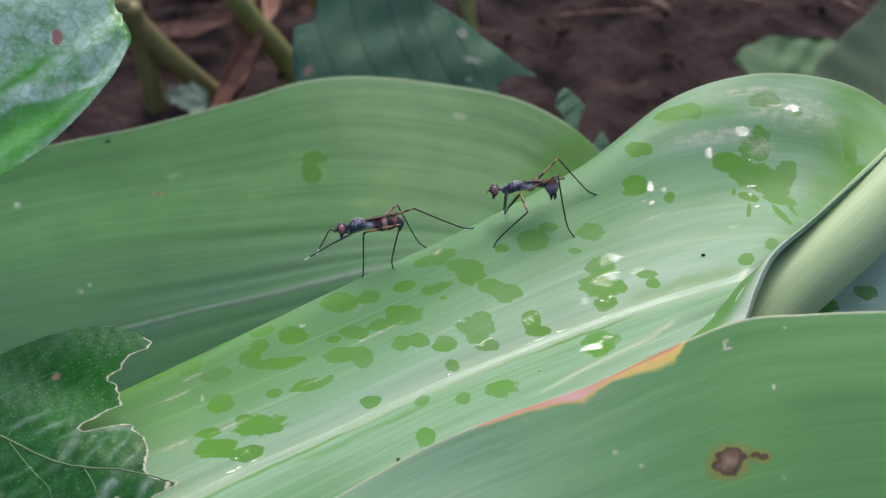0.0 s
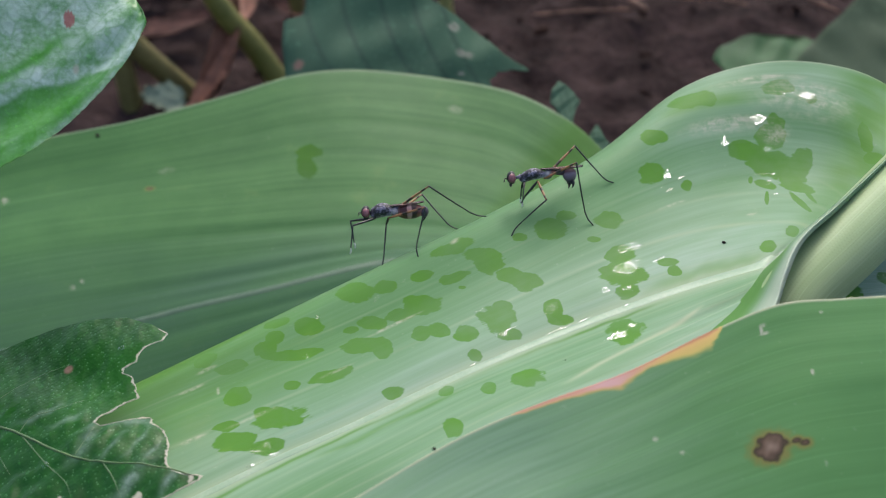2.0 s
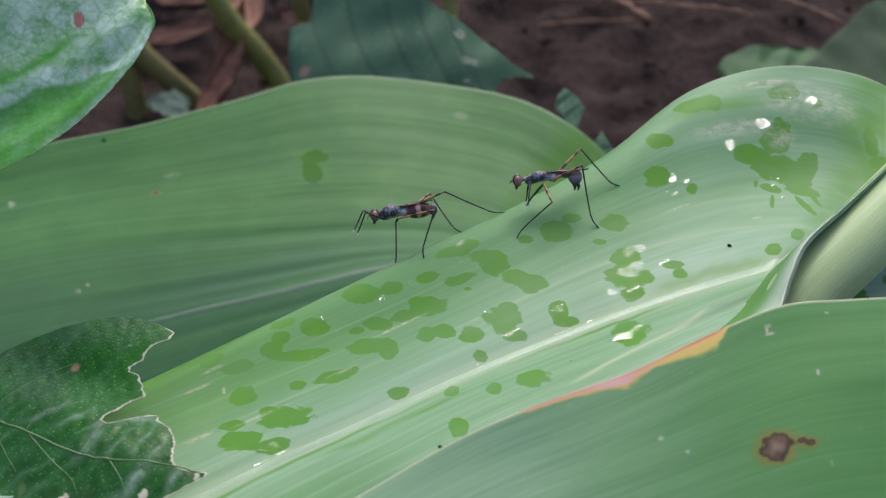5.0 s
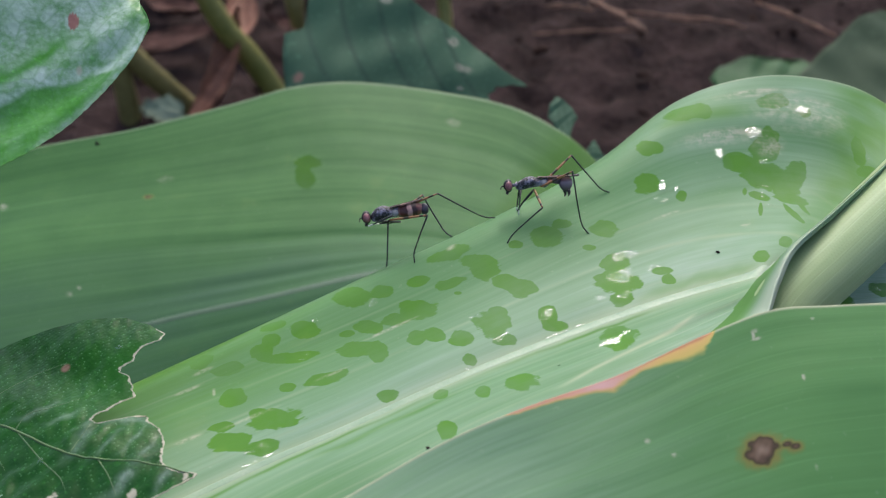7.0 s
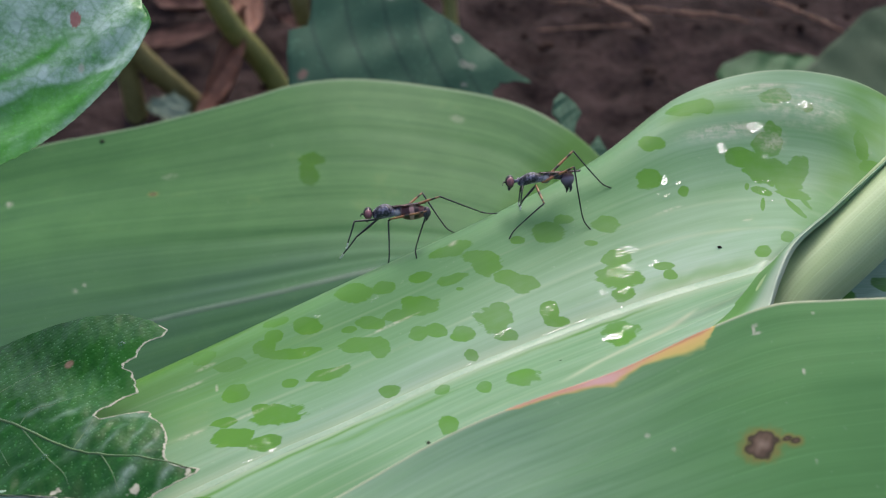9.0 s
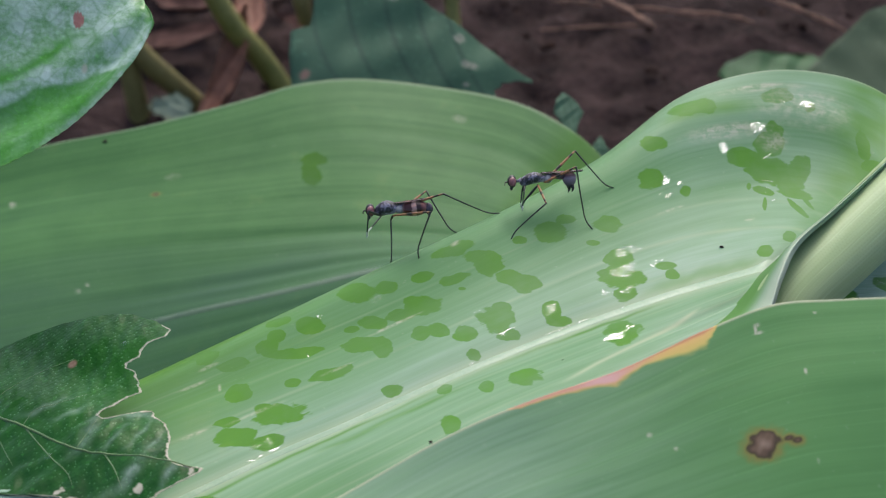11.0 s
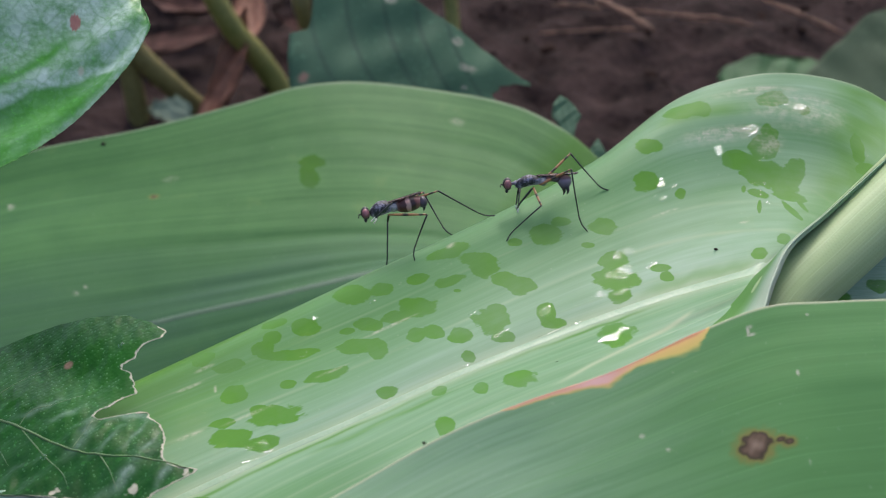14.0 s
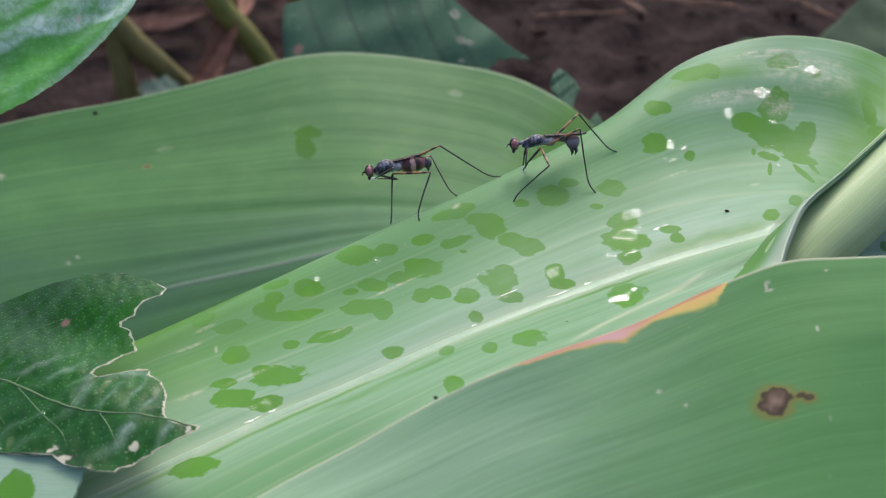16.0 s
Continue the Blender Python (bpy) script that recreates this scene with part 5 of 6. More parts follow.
def bead(i, j, length, width, tilt, slant, seed):
    """A small flat-topped drop of water on the wet leaf at row i, column j: its size (mm), the tilt of its top along and across the veins."""
    nv, nu = GRID_A.shape[:2]
    a, b = int(min(max(i, 4), nv - 5)), int(min(max(j, 4), nu - 5))
    across = np.linalg.norm(GRID_A[a + 3, b] - GRID_A[a - 3, b]) / 6
    along = np.linalg.norm(GRID_A[a, b + 3] - GRID_A[a, b - 3]) / 6
    P, Q = np.meshgrid(np.linspace(-1.2, 1.2, 21), np.linspace(-1.2, 1.2, 13))
    r = np.hypot(P, Q) + 0.2 * wobble(P * 0.4, Q * 0.5, seed) + 0.1 * wobble(P * 1.1, Q * 1.2, seed + 1)
    p, q = P * length / 2, Q * width / 2
    I = np.clip(i + (q + slant * p) / across, 0, nv - 1.01)
    J = np.clip(j + p / along, 0, nu - 1.01)
    I0, J0 = I.astype(int), J.astype(int)
    f, g = (I - I0)[..., None], (J - J0)[..., None]

    def on_leaf(w):
        return (w[I0, J0] * (1 - g) + w[I0, J0 + 1] * g) * (1 - f) + (w[I0 + 1, J0] * (1 - g) + w[I0 + 1, J0 + 1] * g) * f
    h = 0.02 + tilt[0] * p + tilt[1] * q + (abs(tilt[0]) * length + abs(tilt[1]) * width) / 2 + 0.006 * wobble(P * 0.5, Q * 0.5, seed + 2)
    h = np.where(r > 1.0, -0.05, h)
    up = on_leaf(UP_A)
    places = on_leaf(GRID_A) + up * h[..., None]
    at = np.arange(21 * 13).reshape(13, 21)
    quads = np.stack([at[:-1, :-1], at[:-1, 1:], at[1:, 1:], at[1:, :-1]], -1)[np.minimum(r[:-1, :-1], r[1:, 1:]) < 1.05]
    if (np.cross(places[0, 1] - places[0, 0], places[1, 0] - places[0, 0]) @ up[0, 0]) < 0:
        quads = quads[:, ::-1]
    return mesh_object("water_drop", places.reshape(-1, 3) * MM, quads.tolist(), WATER)


def wetted(u, v, long, wide, count, size, tilt, slant, label):
    """Drops of water, count of them, spread over a patch of the wet leaf round (u, v); size: their length and width (mm)."""
    luck = np.random.RandomState(int(u * 1000 + v * 777))
    nv, nu = GRID_A.shape[:2]
    a, b = int(v * (nv - 1)), int(u * (nu - 1))
    across = np.linalg.norm(GRID_A[a + 3, b] - GRID_A[a - 3, b]) / 6
    along = np.linalg.norm(GRID_A[a, b + 3] - GRID_A[a, b - 3]) / 6
    for k in range(count):
        row = ((k + 0.5) / count - 0.5) if count > 1 else 0.0
        p, q = luck.uniform(-0.5, 0.5) * long * (1 - abs(row)) if count > 1 else 0.0, row * wide
        much = luck.uniform(0.6, 1.25) if count > 1 else 1.0
        drop = bead(a + (q + slant * p) / across, b + p / along, size[0] * much, size[1] * luck.uniform(0.8, 1.2), tilt, slant, int(luck.randint(1, 9000)))
        tagged(drop, label, "water drop", "water drops")


STRIPED = "thin bright streak of clear water on the pale leaf"
wetted(0.487, 0.478, 3.6, 2.1, 12, (1.7, 0.21), (0.02, 0.03), 0.35, STRIPED)
wetted(0.497, 0.518, 4.8, 2.9, 20, (1.5, 0.21), (0.01, -0.05), 0.35, STRIPED)
wetted(0.482, 0.548, 1.6, 1.0, 5, (1.3, 0.21), (0.0, -0.02), 0.35, STRIPED)
wetted(0.512, 0.557, 2.6, 1.4, 7, (1.0, 0.21), (-0.01, 0.01), 0.35, STRIPED)
wetted(0.545, 0.524, 2.2, 1.5, 8, (0.9, 0.22), (0.02, -0.07), 0.35, STRIPED)
wetted(0.417, 0.540, 2.0, 2.0, 13, (0.9, 0.21), (-0.03, -0.02), 0.3, STRIPED)
wetted(0.515, 0.594, 0.8, 0.5, 2, (0.9, 0.45), (0.0, -0.05), 0.1, STRIPED)
PUDDLE = "shining puddle of clear water on the pale green leaf"
wetted(0.503, 0.690, 2.4, 1.3, 7, (1.2, 0.5), (0.0, -0.37), 0.1, PUDDLE)
wetted(0.526, 0.672, 1.8, 1.0, 4, (0.8, 0.35), (-0.01, -0.35), 0.1, PUDDLE)
wetted(0.376, 0.547, 0.0, 0.0, 1, (3.0, 0.45), (-0.02, -0.01), -0.06, PUDDLE)
wetted(0.378, 0.552, 2.6, 0.5, 3, (1.0, 0.25), (-0.06, -0.01), -0.06, PUDDLE)
STREAK = "thin streak of clear water along the midrib"
wetted(0.430, 0.591, 0.0, 0.0, 1, (4.2, 0.28), (-0.02, -0.06), 0.0, STREAK)
wetted(0.462, 0.591, 0.0, 0.0, 1, (1.8, 0.28), (-0.03, -0.06), 0.0, STREAK)
wetted(0.350, 0.588, 1.0, 0.2, 2, (0.7, 0.35), (-0.08, -0.05), 0.0, STREAK)
wetted(0.126, 0.588, 4.2, 0.3, 7, (0.9, 0.26), (-0.23, -0.08), 0.0, STREAK)
wetted(0.128, 0.563, 3.4, 0.8, 6, (0.7, 0.22), (-0.23, -0.08), 0.0, STREAK)
wetted(0.336, 0.471, 3.2, 0.2, 5, (0.5, 0.18), (-0.08, 0.0), 0.0, STREAK)
SPARKLE = "fine shining water drop on the pale leaf"
wetted(0.664, 0.258, 2.4, 1.7, 20, (0.5, 0.4), (0.16, 0.37), 0.0, SPARKLE)
wetted(0.608, 0.308, 1.7, 1.5, 14, (0.5, 0.4), (0.16, 0.36), 0.0, SPARKLE)
wetted(0.744, 0.175, 2.2, 1.3, 16, (0.5, 0.38), (0.18, 0.1), 0.0, SPARKLE)
wetted(0.715, 0.170, 2.4, 0.3, 5, (0.6, 0.2), (0.17, 0.12), 0.0, SPARKLE)
wetted(0.675, 0.340, 1.8, 0.8, 6, (0.3, 0.22), (0.16, 0.27), 0.0, SPARKLE)
wetted(0.232, 0.310, 1.7, 0.9, 8, (0.42, 0.24), (-0.26, 0.07), 0.0, SPARKLE)
wetted(0.177, 0.284, 0.9, 0.6, 4, (0.5, 0.3), (-0.3, 0.02), 0.0, SPARKLE)
wetted(0.167, 0.383, 1.3, 0.8, 5, (0.26, 0.18), (-0.26, -0.09), 0.0, SPARKLE)
BEAD = "clear water drop shining on the pale green leaf"
for u, v, size, tilt in ((0.520, 0.352, (1.5, 1.3), (0.07, 0.26)), (0.522, 0.338, (0.6, 0.5), (0.07, 0.27)), (0.537, 0.368, (1.1, 1.0), (0.09, 0.25)), (0.521, 0.388, (1.4, 1.1), (0.08, 0.2)), (0.511, 0.374, (0.4, 0.4), (0.08, 0.22)),
                         (0.672, 0.400, (2.6, 0.24), (0.03, 0.1)), (0.686, 0.403, (0.5, 0.4), (0.14, 0.1)), (0.681, 0.417, (0.8, 0.4), (0.13, 0.0)), (0.685, 0.424, (0.3, 0.7), (0.13, 0.0)), (0.711, 0.446, (0.8, 0.35), (0.1, -0.11))):
    wetted(u, v, 0.0, 0.0, 1, size, tilt, 0.0, BEAD)
drops(GRID_E, [((-37.9, 98.7, 454.7), 0.8, 0.5, 0.2), ((-36.8, 98.7, 454.7), 0.6, 0.4, 0.2), ((-36.4, 97.8, 453.9), 0.9, 0.5, 0.2), ((-40.0, 96.7, 452.7), 1.0, 0.4, 0.2), ((-40.6, 96.4, 452.4), 0.6, 0.3, 0.2), ((-36.1, 99.4, 455.2), 0.5, 0.4, 0.2)], "clear water drop on the glossy leaf", 1)
drops(GRID_M, [((54.3, 93.7, 425.7), 1.2, 0.9, 0.4)], "clear water drop on a low pale leaf", 1)
drops(GRID_F, [((-37.8, 82.2, 426.9), 0.9, 0.7, 0.3), ((-42.3, 67.6, 423.8), 0.8, 0.8, 0.35)], "clear water drop on the dark bitten leaf", 0)

for place, size in (((36.4, 101.6, 425.7), 0.42), ((13.6, 81.8, 423.7), 0.3), ((-1.4, 60.7, 433.0), 0.34), ((-90.1, 216.4, 376.8), 0.9)):
    v, f = ball(place, (size * 0.6, size * 0.45, size * 0.4), 9, 6, lambda p: p * (1 + 0.3 * wobble(p[:, :1] * 4, p[:, 1:2] * 4, 77)))
    tagged(mesh_object("dirt_speck", v * MM, f, SOIL), "tiny dark dirt speck lying on a leaf", "dirt speck", "dirt specks")

# ---- the flies ----
DUST = plain("dusty grey body", (0.012, 0.011, 0.018), (0.27, 0.25, 0.34), 0.42, 620, 0.8, 0.0003, (0.46, 0.58))
SILVER = plain("silvery side", (0.06, 0.06, 0.07), (0.4, 0.4, 0.42), 0.45, 900, 0.3, 0.0001)
BLACK = plain("black shell", (0.008, 0.008, 0.01), (0.02, 0.02, 0.024), 0.32, 1500, 0.2, 0.0001)
EYE_RED = plain("reddish eye", (0.12, 0.035, 0.045), (0.36, 0.15, 0.17), 0.28, 2500, 0.2, 0.00005)
WHITE_FOOT = plain("white foot", (0.45, 0.48, 0.42), (0.68, 0.7, 0.64), 0.6, 1500, 0.2, 0.0001)
TIBIA_DARK = plain("dark shin", (0.008, 0.012, 0.012), (0.02, 0.028, 0.026), 0.45, 1500, 0.2, 0.0001)


def banded(name, axis, stops, rough=0.4, uneven=0.06):
    s = Shader(name)
    along = s.node("ShaderNodeSeparateXYZ")
    s.put(along.inputs[0], s.coords("Generated"))
    grain = s.noise(s.coords("Object"), 1800, 3)
    where = s.math("ADD", along.outputs[axis], s.math("MULTIPLY", s.math("SUBTRACT", grain, 0.5), uneven))
    s.set(Base_Color=s.mix(s.math("MULTIPLY", grain, 0.4), s.ramp(where, stops), (0.02, 0.01, 0.01)), Roughness=rough)
    s.bump(grain, 0.2, 0.0001)
    return s.material


ORANGE, DARK = (0.4, 0.18, 0.075), (0.02, 0.013, 0.01)
THIGH = banded("banded orange thigh", 0, [(0.0, ORANGE), (0.34, ORANGE), (0.4, DARK), (0.5, DARK), (0.56, ORANGE), (0.76, ORANGE), (0.82, DARK), (0.88, DARK), (0.93, ORANGE), (1.0, DARK)])
BELLY = banded("banded red-brown belly", 0, [(0.0, (0.1, 0.05, 0.05)), (0.12, (0.3, 0.13, 0.12)), (0.28, (0.2, 0.07, 0.06)), (0.34, (0.03, 0.01, 0.012)), (0.46, (0.03, 0.01, 0.012)), (0.5, (0.55, 0.34, 0.3)), (0.6, (0.5, 0.28, 0.25)), (0.64, (0.06, 0.014, 0.016)), (0.84, (0.09, 0.022, 0.02)), (0.92, (0.3, 0.18, 0.17)), (1.0, (0.1, 0.05, 0.05))], 0.28, 0.12)
BELLY_GREY = banded("grey violet belly", 0, [(0.0, (0.03, 0.02, 0.03)), (0.3, (0.1, 0.07, 0.09)), (0.5, (0.06, 0.04, 0.05)), (0.62, (0.42, 0.2, 0.18)), (0.8, (0.4, 0.17, 0.14)), (1.0, (0.1, 0.05, 0.05))], 0.3)
BELLY_END = plain("dark violet tip", (0.02, 0.014, 0.025), (0.09, 0.07, 0.1), 0.35, 2500, 0.3, 0.0001)
BELLY_DROOP = banded("drooping grey violet belly", 2, [(0.0, (0.03, 0.02, 0.03)), (0.25, (0.12, 0.09, 0.13)), (0.6, (0.26, 0.2, 0.27)), (0.75, (0.12, 0.06, 0.07)), (1.0, (0.42, 0.22, 0.19))], 0.3)
s = Shader("smoky wing")
along = s.node("ShaderNodeSeparateXYZ")
s.put(along.inputs[0], s.coords("Generated"))
tint = s.ramp(along.outputs[0], [(0.0, (0.03, 0.02, 0.03)), (0.2, (0.1, 0.06, 0.06)), (0.3, (0.04, 0.02, 0.025)), (0.5, (0.05, 0.025, 0.03)), (0.56, (0.2, 0.12, 0.11)), (0.64, (0.2, 0.12, 0.11)), (0.7, (0.04, 0.02, 0.025)), (1.0, (0.08, 0.05, 0.05))])
s.set(Base_Color=tint, Roughness=0.25, Alpha=0.72)
s.bump(s.noise(s.coords("Object"), 1500, 3), 0.2, 0.0001)
WING = s.material


def part(name, shape, material, parent, label=""):
    return mesh_object(name, np.asarray(shape[0]) * MM, shape[1], material, parent, label)


def limb(name, length, radii, material, parent, bow=0.0, label=""):
    x = np.linspace(0, 1, 9)
    path = np.stack([x * length, 0 * x, bow * np.sin(x * math.pi)], -1)
    return part(name, tube(path, np.interp(x, np.linspace(0, 1, len(radii)), radii), 8), material, parent, label)


def bone(a, b, face):
    """The pose of a limb from a to b (mm), with its y axis along face."""
    x = (b - a).normalized()
    y = (face - face.dot(x) * x).normalized()
    m = Matrix((x, y, x.cross(y))).transposed().to_4x4()
    m.translation = a * MM
    return m


def bend_leg(hip, knee, tip, l1, l2, front):
    """The knee of a leg of two bones between hip and tip, on the side of the knee given; all in the body's space.
    A foreleg drawn in turns its knee outwards."""
    way = tip - hip
    if front:
        drawn = float(step(way.length, 5.2, 2.8))
        knee = knee.lerp(hip + Vector((0.3, 3.0 if hip.y > 0 else -3.0, -0.4)), drawn)
    d = min(max(way.length, abs(l1 - l2) + 0.02), l1 + l2 - 0.01)
    way.normalize()
    a = (l1 * l1 - l2 * l2 + d * d) / (2 * d)
    off = knee - hip
    off = (off - off.dot(way) * way).normalized()
    k = hip + way * a + off * math.sqrt(max(l1 * l1 - a * a, 0))
    return k, hip + way * d, way.cross(off)


UP = Vector((0, math.sin(radians(36)), math.cos(radians(36))))
SIDE = Vector((0, -math.cos(radians(36)), math.sin(radians(36))))


def body_pose(x, y, z, pitch):
    ahead = Vector((-math.cos(radians(pitch)), 0, 0)) + UP * math.sin(radians(pitch))
    m = Matrix((ahead, SIDE, ahead.cross(SIDE))).transposed().to_4x4()
    m.translation = Vector((x, y, z)) * MM
    return m


def fly_body(root, slim):
    """Head, thorax, abdomen and wings; x ahead, y to the left, z up, in mm."""
    hx = 3.2 if slim else 2.5
    head = part("head", ball((hx, 0, 0), (0.62, 0.72, 0.9), 18, 12, lambda p: p * np.array((1, 1, 1)) - np.array((0.12, 0, 0)) * (p[:, 2:] ** 2)), BLACK, root)
    for y in (0.42, -0.42):
        part("eye", ball((hx - 0.08, y * 1.1, -0.1), (0.5, 0.45, 0.66), 16, 10), EYE_RED, head, "large reddish brown eye")
        a = np.array((hx + 0.5, y * 0.4, -0.1))
        part("antenna", tube(spline([a, a + (0.35, y * 0.2, 0.08), a + (0.5, y * 0.3, -0.35)], 7), [0.09, 0.11, 0.1, 0.08, 0.05, 0.04, 0.03], 6), BLACK, head)
    part("mouthpart", ball((hx + 0.15, 0, -0.95), (0.22, 0.2, 0.3), 10, 8), BLACK, head)
    part("neck", tube([(hx - 0.5, 0, -0.05), (hx - 0.95, 0, 0.0), (hx - 1.3, 0, 0.05)], [0.2, 0.22, 0.4], 10), DUST, root)
    long = 2.0 if slim else 1.75
    part("thorax", ball((0.15, 0, 0.05), (long, 0.8 if slim else 0.92, 0.78 if slim else 0.98), 22, 16, lambda p: p + np.stack([0 * p[:, 0], 0 * p[:, 0], 0.16 * np.cos(p[:, 0] * 1.6) - 0.12 * p[:, 0] * (p[:, 2] < 0)], -1)), DUST, root)
    part("scutellum", ball((-long + 0.05, 0, 0.42), (0.5, 0.55, 0.3), 12, 8), DUST, root)
    part("side_plate", ball((-long + 0.25, 0.0, -0.15), (0.65, 0.86, 0.6), 14, 10), SILVER, root, "silvery thorax side")
    if slim:
        part("waist", tube([(-1.8, 0, 0.05), (-2.8, 0, 0.1), (-4.0, 0, 0.0)], [0.5, 0.34, 0.5], 12), BELLY_GREY, root, "pinkish brown waist")
        part("abdomen", ball((-4.7, 0, -0.55), (0.95, 0.7, 1.05), 20, 16, lambda p: p * np.stack([1 + 0.28 * p[:, 2], 1 + 0.25 * p[:, 2], 1 + 0 * p[:, 2]], -1)), BELLY_DROOP, root)
        for y, x in ((0.2, -4.95), (-0.2, -4.5)):
            part("claw", tube(spline([(x, y, -1.3), (x - 0.08, y * 1.3, -1.8), (x + 0.12, y, -2.25)], 6), [0.3, 0.28, 0.24, 0.18, 0.1, 0.04], 8), BLACK, root)
    else:
        part("abdomen", ball((-3.9, 0, -0.12), (2.25, 0.88, 0.98), 22, 18, lambda p: p * (1 + 0.16 * np.sin(p[:, :1] * 1.1 + 0.6))), BELLY, root)
        part("ovipositor", ball((-5.45, 0, -0.28), (0.62, 0.68, 0.82), 14, 10), BELLY_END, root)
        part("claw", tube(spline([(-5.4, 0, -0.7), (-5.5, 0, -1.1), (-5.3, 0, -1.5)], 6), [0.3, 0.28, 0.24, 0.18, 0.1, 0.04], 8), BLACK, root)
    for y in (0.28, -0.28):
        rise = -0.03 if slim else 0.075
        end = 5.7 if slim else 4.6
        u, v = np.meshgrid(np.linspace(0, 1, 22), np.linspace(-1, 1, 9))
        w = 0.62 * np.sin(np.clip(u, 0.02, 1) ** 0.6 * 2.75) + 0.05
        g = np.stack([-0.9 - u * end, y + v * w, 0.72 + rise * u * end + 0.1 * (1 - v * v) + (0.04 if y > 0 else 0) - 0.25 * np.abs(v) * w], -1)
        flat = g.reshape(-1, 3)
        at = np.arange(22 * 9).reshape(9, 22)
        q = np.c_[at[:-1, :-1].ravel(), at[:-1, 1:].ravel(), at[1:, 1:].ravel(), at[1:, :-1].ravel()]
        both = np.concatenate([flat, flat - (0, 0, 0.03)])
        ring = np.r_[at[0], at[1:, -1], at[-1, -2::-1], at[-2:0:-1, 0]]
        edge = np.c_[ring, np.roll(ring, -1), np.roll(ring, -1) + 198, ring + 198]
        part("wing", (both, np.concatenate([q, q[:, ::-1] + 198, edge]).tolist()), WING, root)


def fly_leg(root, rest, hip, knee, tip, thigh, front=False):
    """A leg from hip (body space) over knee to tip (in the world, mm): femur, tibia and its tarsus."""
    back_to_body = rest.inverted()
    hip, knee, tip = Vector(hip), back_to_body @ (Vector(knee) * MM) / MM, back_to_body @ (Vector(tip) * MM) / MM
    l1, l2 = (knee - hip).length, (tip - knee).length
    femur = limb("femur", l1, [0.12, 0.17, 0.18, 0.15, 0.11], thigh, root)
    foot = 0.2 * l2 if front else 0.24 * l2
    bend = -0.07 * l2
    shin = np.array((l2 - foot, 0, -bend if not front else 0.0))
    tibia = part("tibia", tube(spline([(0, 0, 0), shin * 0.5 + (0, 0, 0.04), shin], 9), np.linspace(0.12, 0.085, 9), 8), TIBIA_DARK, root)
    part("tarsus", tube(spline([shin, shin * 0.5 + np.array((l2, 0, 0)) * 0.5 + (0, 0, -0.3 * bend), np.array((l2, 0, 0))], 7), np.linspace(0.12 if front else 0.1, 0.09, 7), 7), WHITE_FOOT if front else TIBIA_DARK, tibia, "white foot" if front else "")
    return {"front": front, "hip": hip, "knee": knee, "l1": l1, "l2": l2, "femur": femur, "tibia": tibia}


def set_leg(leg, tip):
    k, end, face = bend_leg(leg["hip"], leg["knee"], tip, leg["l1"], leg["l2"], leg["front"])
    return bone(leg["hip"], k, face), bone(k, end, face)


def place_leg(leg, body, tip):
    leg["femur"].matrix_basis, leg["tibia"].matrix_basis = set_leg(leg, body.inverted() @ (Vector(tip) * MM) / MM)


REST = body_pose(*(12.06, 110.44, 430.84, -5.4))
fly_still = plant_part("stilt_fly", (0, 0, 0), "slender grey stilt-legged fly with drooping abdomen standing on leaf", "fly", "flies")
fly_still.matrix_basis = REST
fly_body(fly_still, True)
for hip, knee, tip, thigh, front in (
    ((-1.2, 0.5, -0.6), (17.4, 109.3, 433.5), (19.9, 106.2, 425.4), THIGH, False),
    ((-1.2, -0.5, -0.5), (17.9, 114.9, 432.7), (23.5, 113.3, 427.6), THIGH, False),
    ((-0.3, 0.5, -0.9), (13.3, 106.0, 429.8), (8.7, 104.4, 425.1), THIGH, False),
    ((-0.4, -0.5, -0.8), (10.8, 109.6, 428.0), (10.3, 110.0, 426.6), BLACK, False),
    ((1.5, 0.3, -0.7), (10.6, 108.6, 430.1), (10.2, 106.7, 428.3), BLACK, True),
    ((1.6, -0.3, -0.7), (10.1, 110.2, 428.9), (10.1, 108.7, 427.6), BLACK, True),
):
    place_leg(fly_leg(fly_still, REST, hip, knee, tip, thigh, front), REST, tip)

BODY_ROWS = [
    (0, -9.45, 105.50, 428.09, -7.6), (0.5, -11.09, 106.92, 427.12, -11.6), (1, -8.11, 108.15, 426.04, -8.3), (1.5, -9.49, 108.44, 426.63, -11.0),
    (2, -8.45, 107.82, 427.03, -1.9), (2.5, -8.38, 108.10, 426.92, -1.4), (3, -8.31, 108.39, 426.89, -2.0), (3.5, -7.54, 108.24, 426.65, -3.4),
    (4, -8.10, 107.68, 426.93, -4.7), (6.5, -7.94, 107.22, 427.96, -9.8), (7.5, -7.99, 106.84, 428.22, -11.1), (8.5, -8.03, 106.81, 428.31, -9.8),
    (9, -7.97, 106.73, 427.93, -3.0), (11.5, -7.95, 106.70, 428.66, -3.6), (12.5, -7.94, 106.32, 429.09, -11.5), (13.5, -8.00, 106.43, 429.00, -12.8),
    (14.5, -8.15, 106.77, 428.87, -13.1), (15.5, -8.02, 106.69, 428.78, -13.7), (16, -8.25, 109.14, 427.45, -10.3),
]
REST = body_pose(*(7, -7.90, 107.14, 427.99, -10.1)[1:])
fly_busy = plant_part("stilt_fly", (0, 0, 0), "slender grey stilt-legged fly with red-brown abdomen, cleaning its forelegs", "fly", "flies")
fly_body(fly_busy, False)
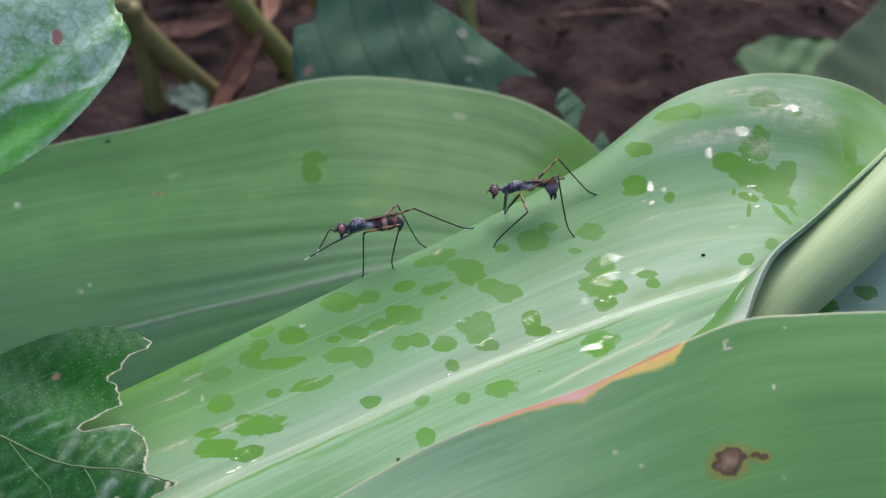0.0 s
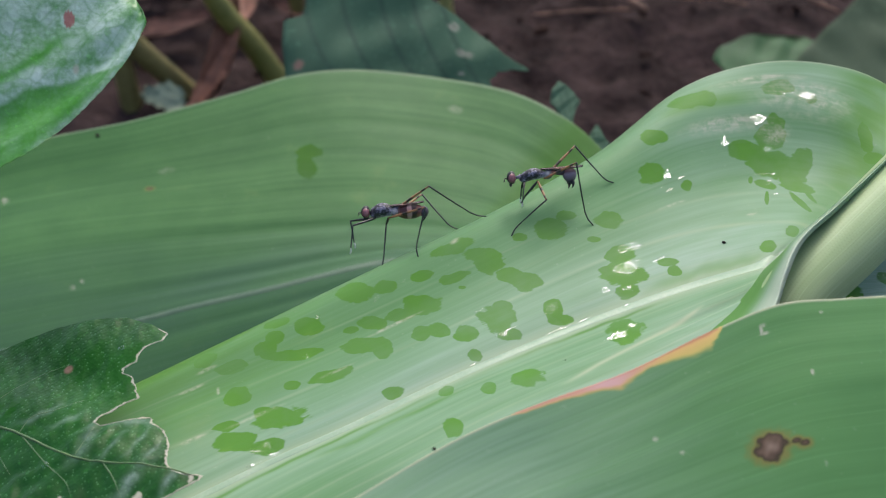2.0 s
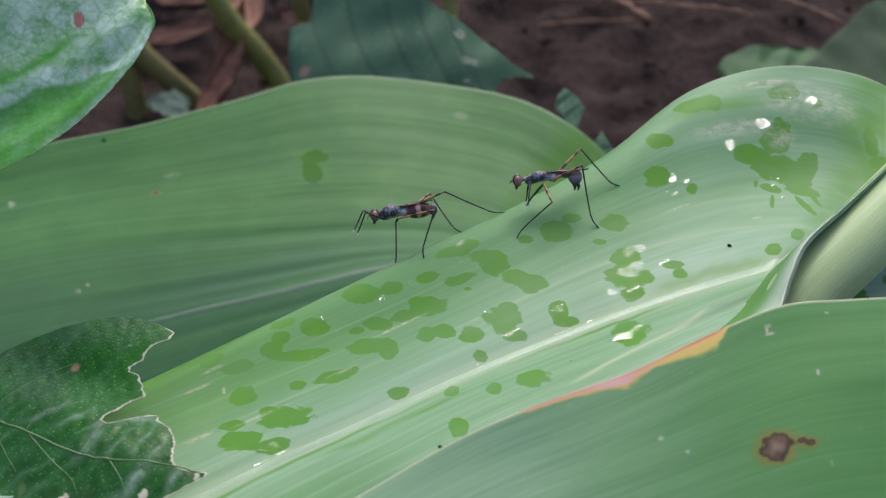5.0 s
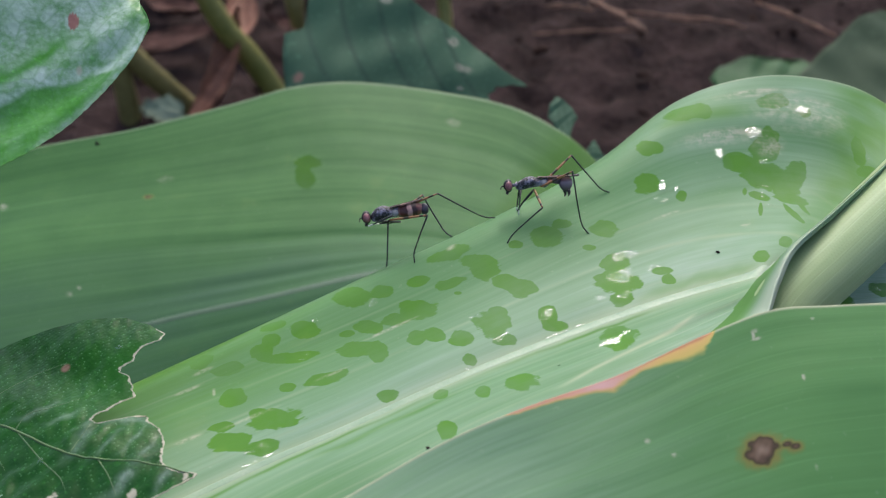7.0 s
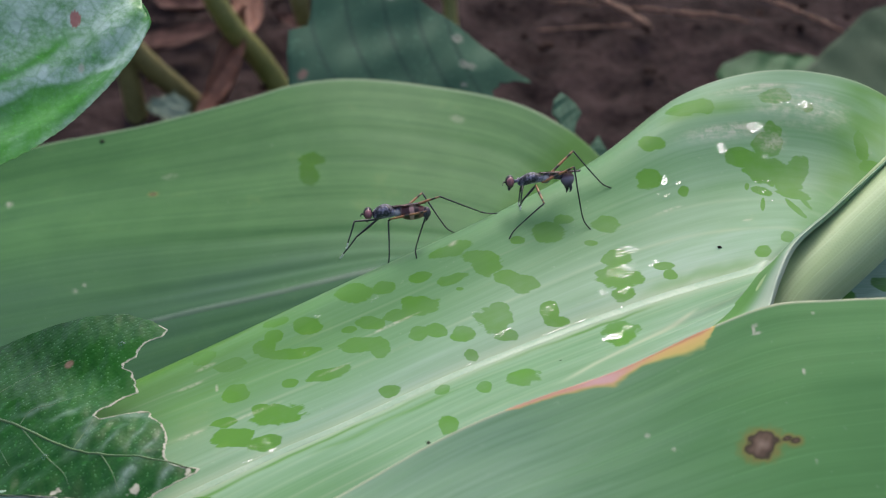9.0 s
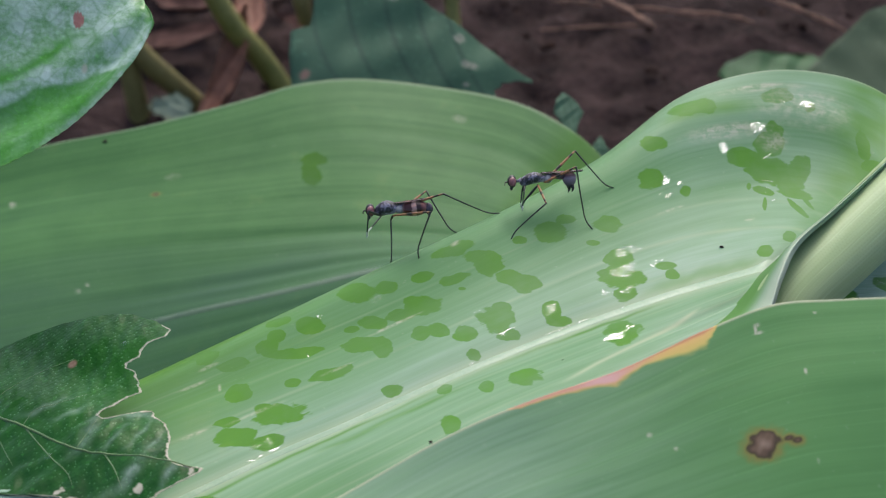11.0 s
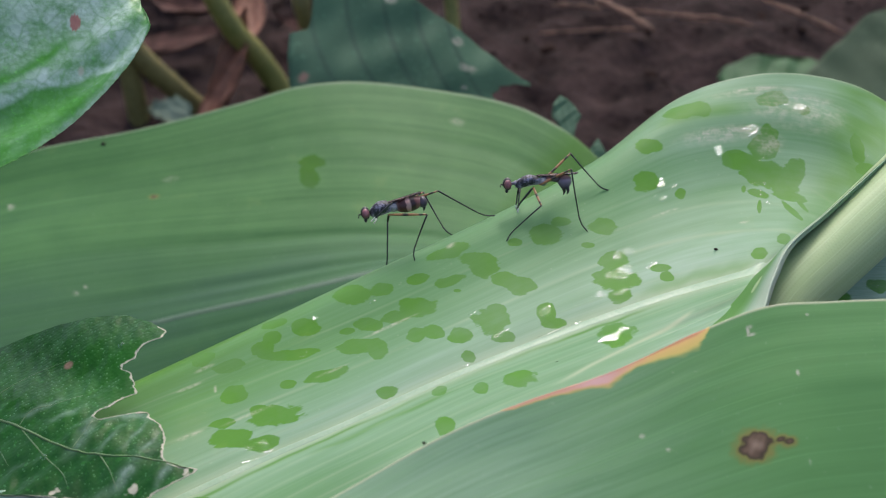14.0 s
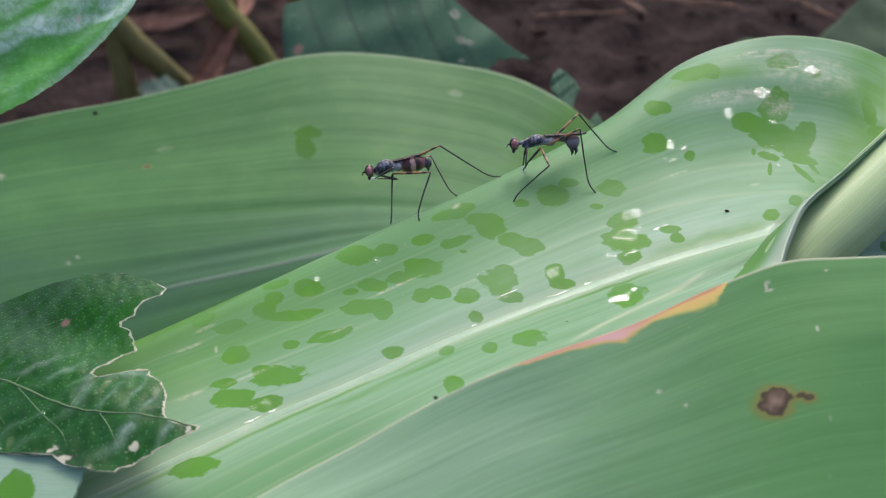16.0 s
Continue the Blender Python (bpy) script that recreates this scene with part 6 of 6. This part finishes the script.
HIND_TIPS = [(0, (6.2, 108.1, 425.7)), (0.5, (4.5, 107.9, 425.3)), (1, (4.5, 107.9, 425.3)), (1.3, (5.5, 108.6, 425.4)), (3.2, (5.5, 108.6, 425.4)), (3.4, (7.3, 109.7, 425.7)), (16, (7.3, 109.7, 425.7))]
FAR_TIPS = [(0, (-0.6, 106.2, 423.8)), (0.8, (-0.4, 106.4, 423.8)), (1.2, (1.9, 107.6, 424.3)), (1.8, (1.7, 107.4, 424.3)), (2.4, (1.3, 107.0, 424.3)), (16, (1.3, 107.0, 424.3))]
MID_TIPS = [(0, (-4.9, 102.1, 423.3)), (0.6, (-5.0, 102.5, 423.2)), (0.9, (-3.8, 102.2, 423.5)), (16, (-3.8, 102.2, 423.5))]
PROP_TIPS = [(0, (-9.2, 102.0, 421.9)), (0.6, (-9.2, 102.0, 421.9)), (0.9, (-8.7, 102.7, 421.8)), (3.2, (-8.7, 102.7, 421.8)), (3.4, (-7.7, 103.1, 422.1)), (16, (-7.7, 103.1, 422.1))]
FORE_TIPS = [
    (0, (-17.2, 100.8, 425.6)), (0.5, (-17.0, 103.6, 426.2)), (1, (-10.3, 101.8, 421.0)), (1.5, (-16.2, 104.9, 425.3)), (2, (-12.9, 102.8, 423.7)), (2.5, (-13.8, 102.9, 423.3)),
    (3, (-13.9, 103.4, 423.6)), (3.5, (-10.4, 102.0, 421.7)), (4, (-14.9, 103.4, 424.6)), (4.4, (-14.2, 103.5, 424.8)), (6.3, (-10.1, 104.6, 427.8)), (7, (-10.0, 104.5, 427.8)), (8.5, (-10.3, 104.2, 428.1)), (9, (-13.2, 102.2, 425.2)),
    (9.3, (-14.1, 102.0, 425.0)), (11.3, (-10.1, 102.9, 426.9)), (11.5, (-9.8, 103.5, 427.6)), (12, (-9.0, 102.9, 427.3)), (12.5, (-5.0, 103.7, 428.9)), (13, (-4.8, 104.1, 428.7)), (13.5, (-9.5, 103.8, 428.8)), (14.5, (-9.6, 104.1, 428.6)), (16, (-10.4, 106.4, 427.1)),
]
FAR_FORE_TIPS = [
    (0, (-15.7, 104.7, 424.0)), (0.5, (-16.8, 107.2, 424.2)), (1, (-11.6, 107.4, 421.8)), (1.5, (-14.9, 108.7, 423.7)), (2, (-12.6, 106.4, 421.9)), (2.5, (-14.0, 106.3, 421.2)),
    (3, (-14.0, 106.8, 421.6)), (3.5, (-10.7, 107.0, 421.7)), (4, (-16.5, 106.9, 422.7)), (4.4, (-15.8, 107.0, 422.8)), (6.3, (-9.6, 108.1, 425.7)), (8.5, (-9.6, 107.6, 426.0)), (9, (-14.5, 104.6, 421.8)),
    (9.3, (-15.2, 104.9, 422.1)), (11.3, (-10.1, 106.8, 425.5)), (12, (-9.6, 106.6, 425.7)), (13, (-8.8, 107.3, 426.3)), (13.5, (-9.3, 106.7, 425.9)), (14.5, (-9.6, 107.5, 426.5)), (15.7, (-10.2, 107.5, 426.5)), (16, (-10.5, 110.0, 425.2)),
]
BUSY_LEGS = [
    (fly_leg(fly_busy, REST, (-1.3, -0.6, 0.1), (-0.71, 107.9, 430.9), (7.3, 109.7, 425.7), THIGH), HIND_TIPS),
    (fly_leg(fly_busy, REST, (-1.3, -0.5, -0.5), (-2.8, 111.2, 428.5), (1.3, 107.0, 424.3), THIGH), FAR_TIPS),
    (fly_leg(fly_busy, REST, (-0.6, 0.5, -0.95), (-2.0, 105.0, 429.3), (-3.8, 102.2, 423.5), THIGH), MID_TIPS),
    (fly_leg(fly_busy, REST, (-0.55, -0.4, -0.9), (-7.5, 107.5, 426.0), (-7.7, 103.1, 422.1), BLACK), PROP_TIPS),
    (fly_leg(fly_busy, REST, (1.1, 0.35, -0.85), (-11.8, 104.3, 427.6), (-14.8, 103.0, 425.7), BLACK, True), FORE_TIPS),
    (fly_leg(fly_busy, REST, (1.2, -0.35, -0.8), (-12.5, 107.8, 425.5), (-15.6, 106.5, 423.7), BLACK, True), FAR_FORE_TIPS),
]


def between(rows, t):
    """The values of rows (t, (values)) at t."""
    times = [r[0] for r in rows]
    values = np.array([r[1] for r in rows])
    return [float(np.interp(t, times, values[:, k])) for k in range(values.shape[1])]


def motions():
    body_rows = [(r[0], r[1:]) for r in BODY_ROWS]
    beats = sorted({round(0.25 * k, 2) for k in range(65)} | {r[0] for r in body_rows} | {r[0] for _, tips in BUSY_LEGS for r in tips})
    bodies = [(t, body_pose(*between(body_rows, t))) for t in beats]
    walk(fly_busy, bodies)
    for leg, tips in BUSY_LEGS:
        poses = [(t, set_leg(leg, body.inverted() @ (Vector(between(tips, t)) * MM) / MM)) for t, body in bodies]
        walk(leg["femur"], [(t, two[0]) for t, two in poses])
        walk(leg["tibia"], [(t, two[1]) for t, two in poses])


motions()
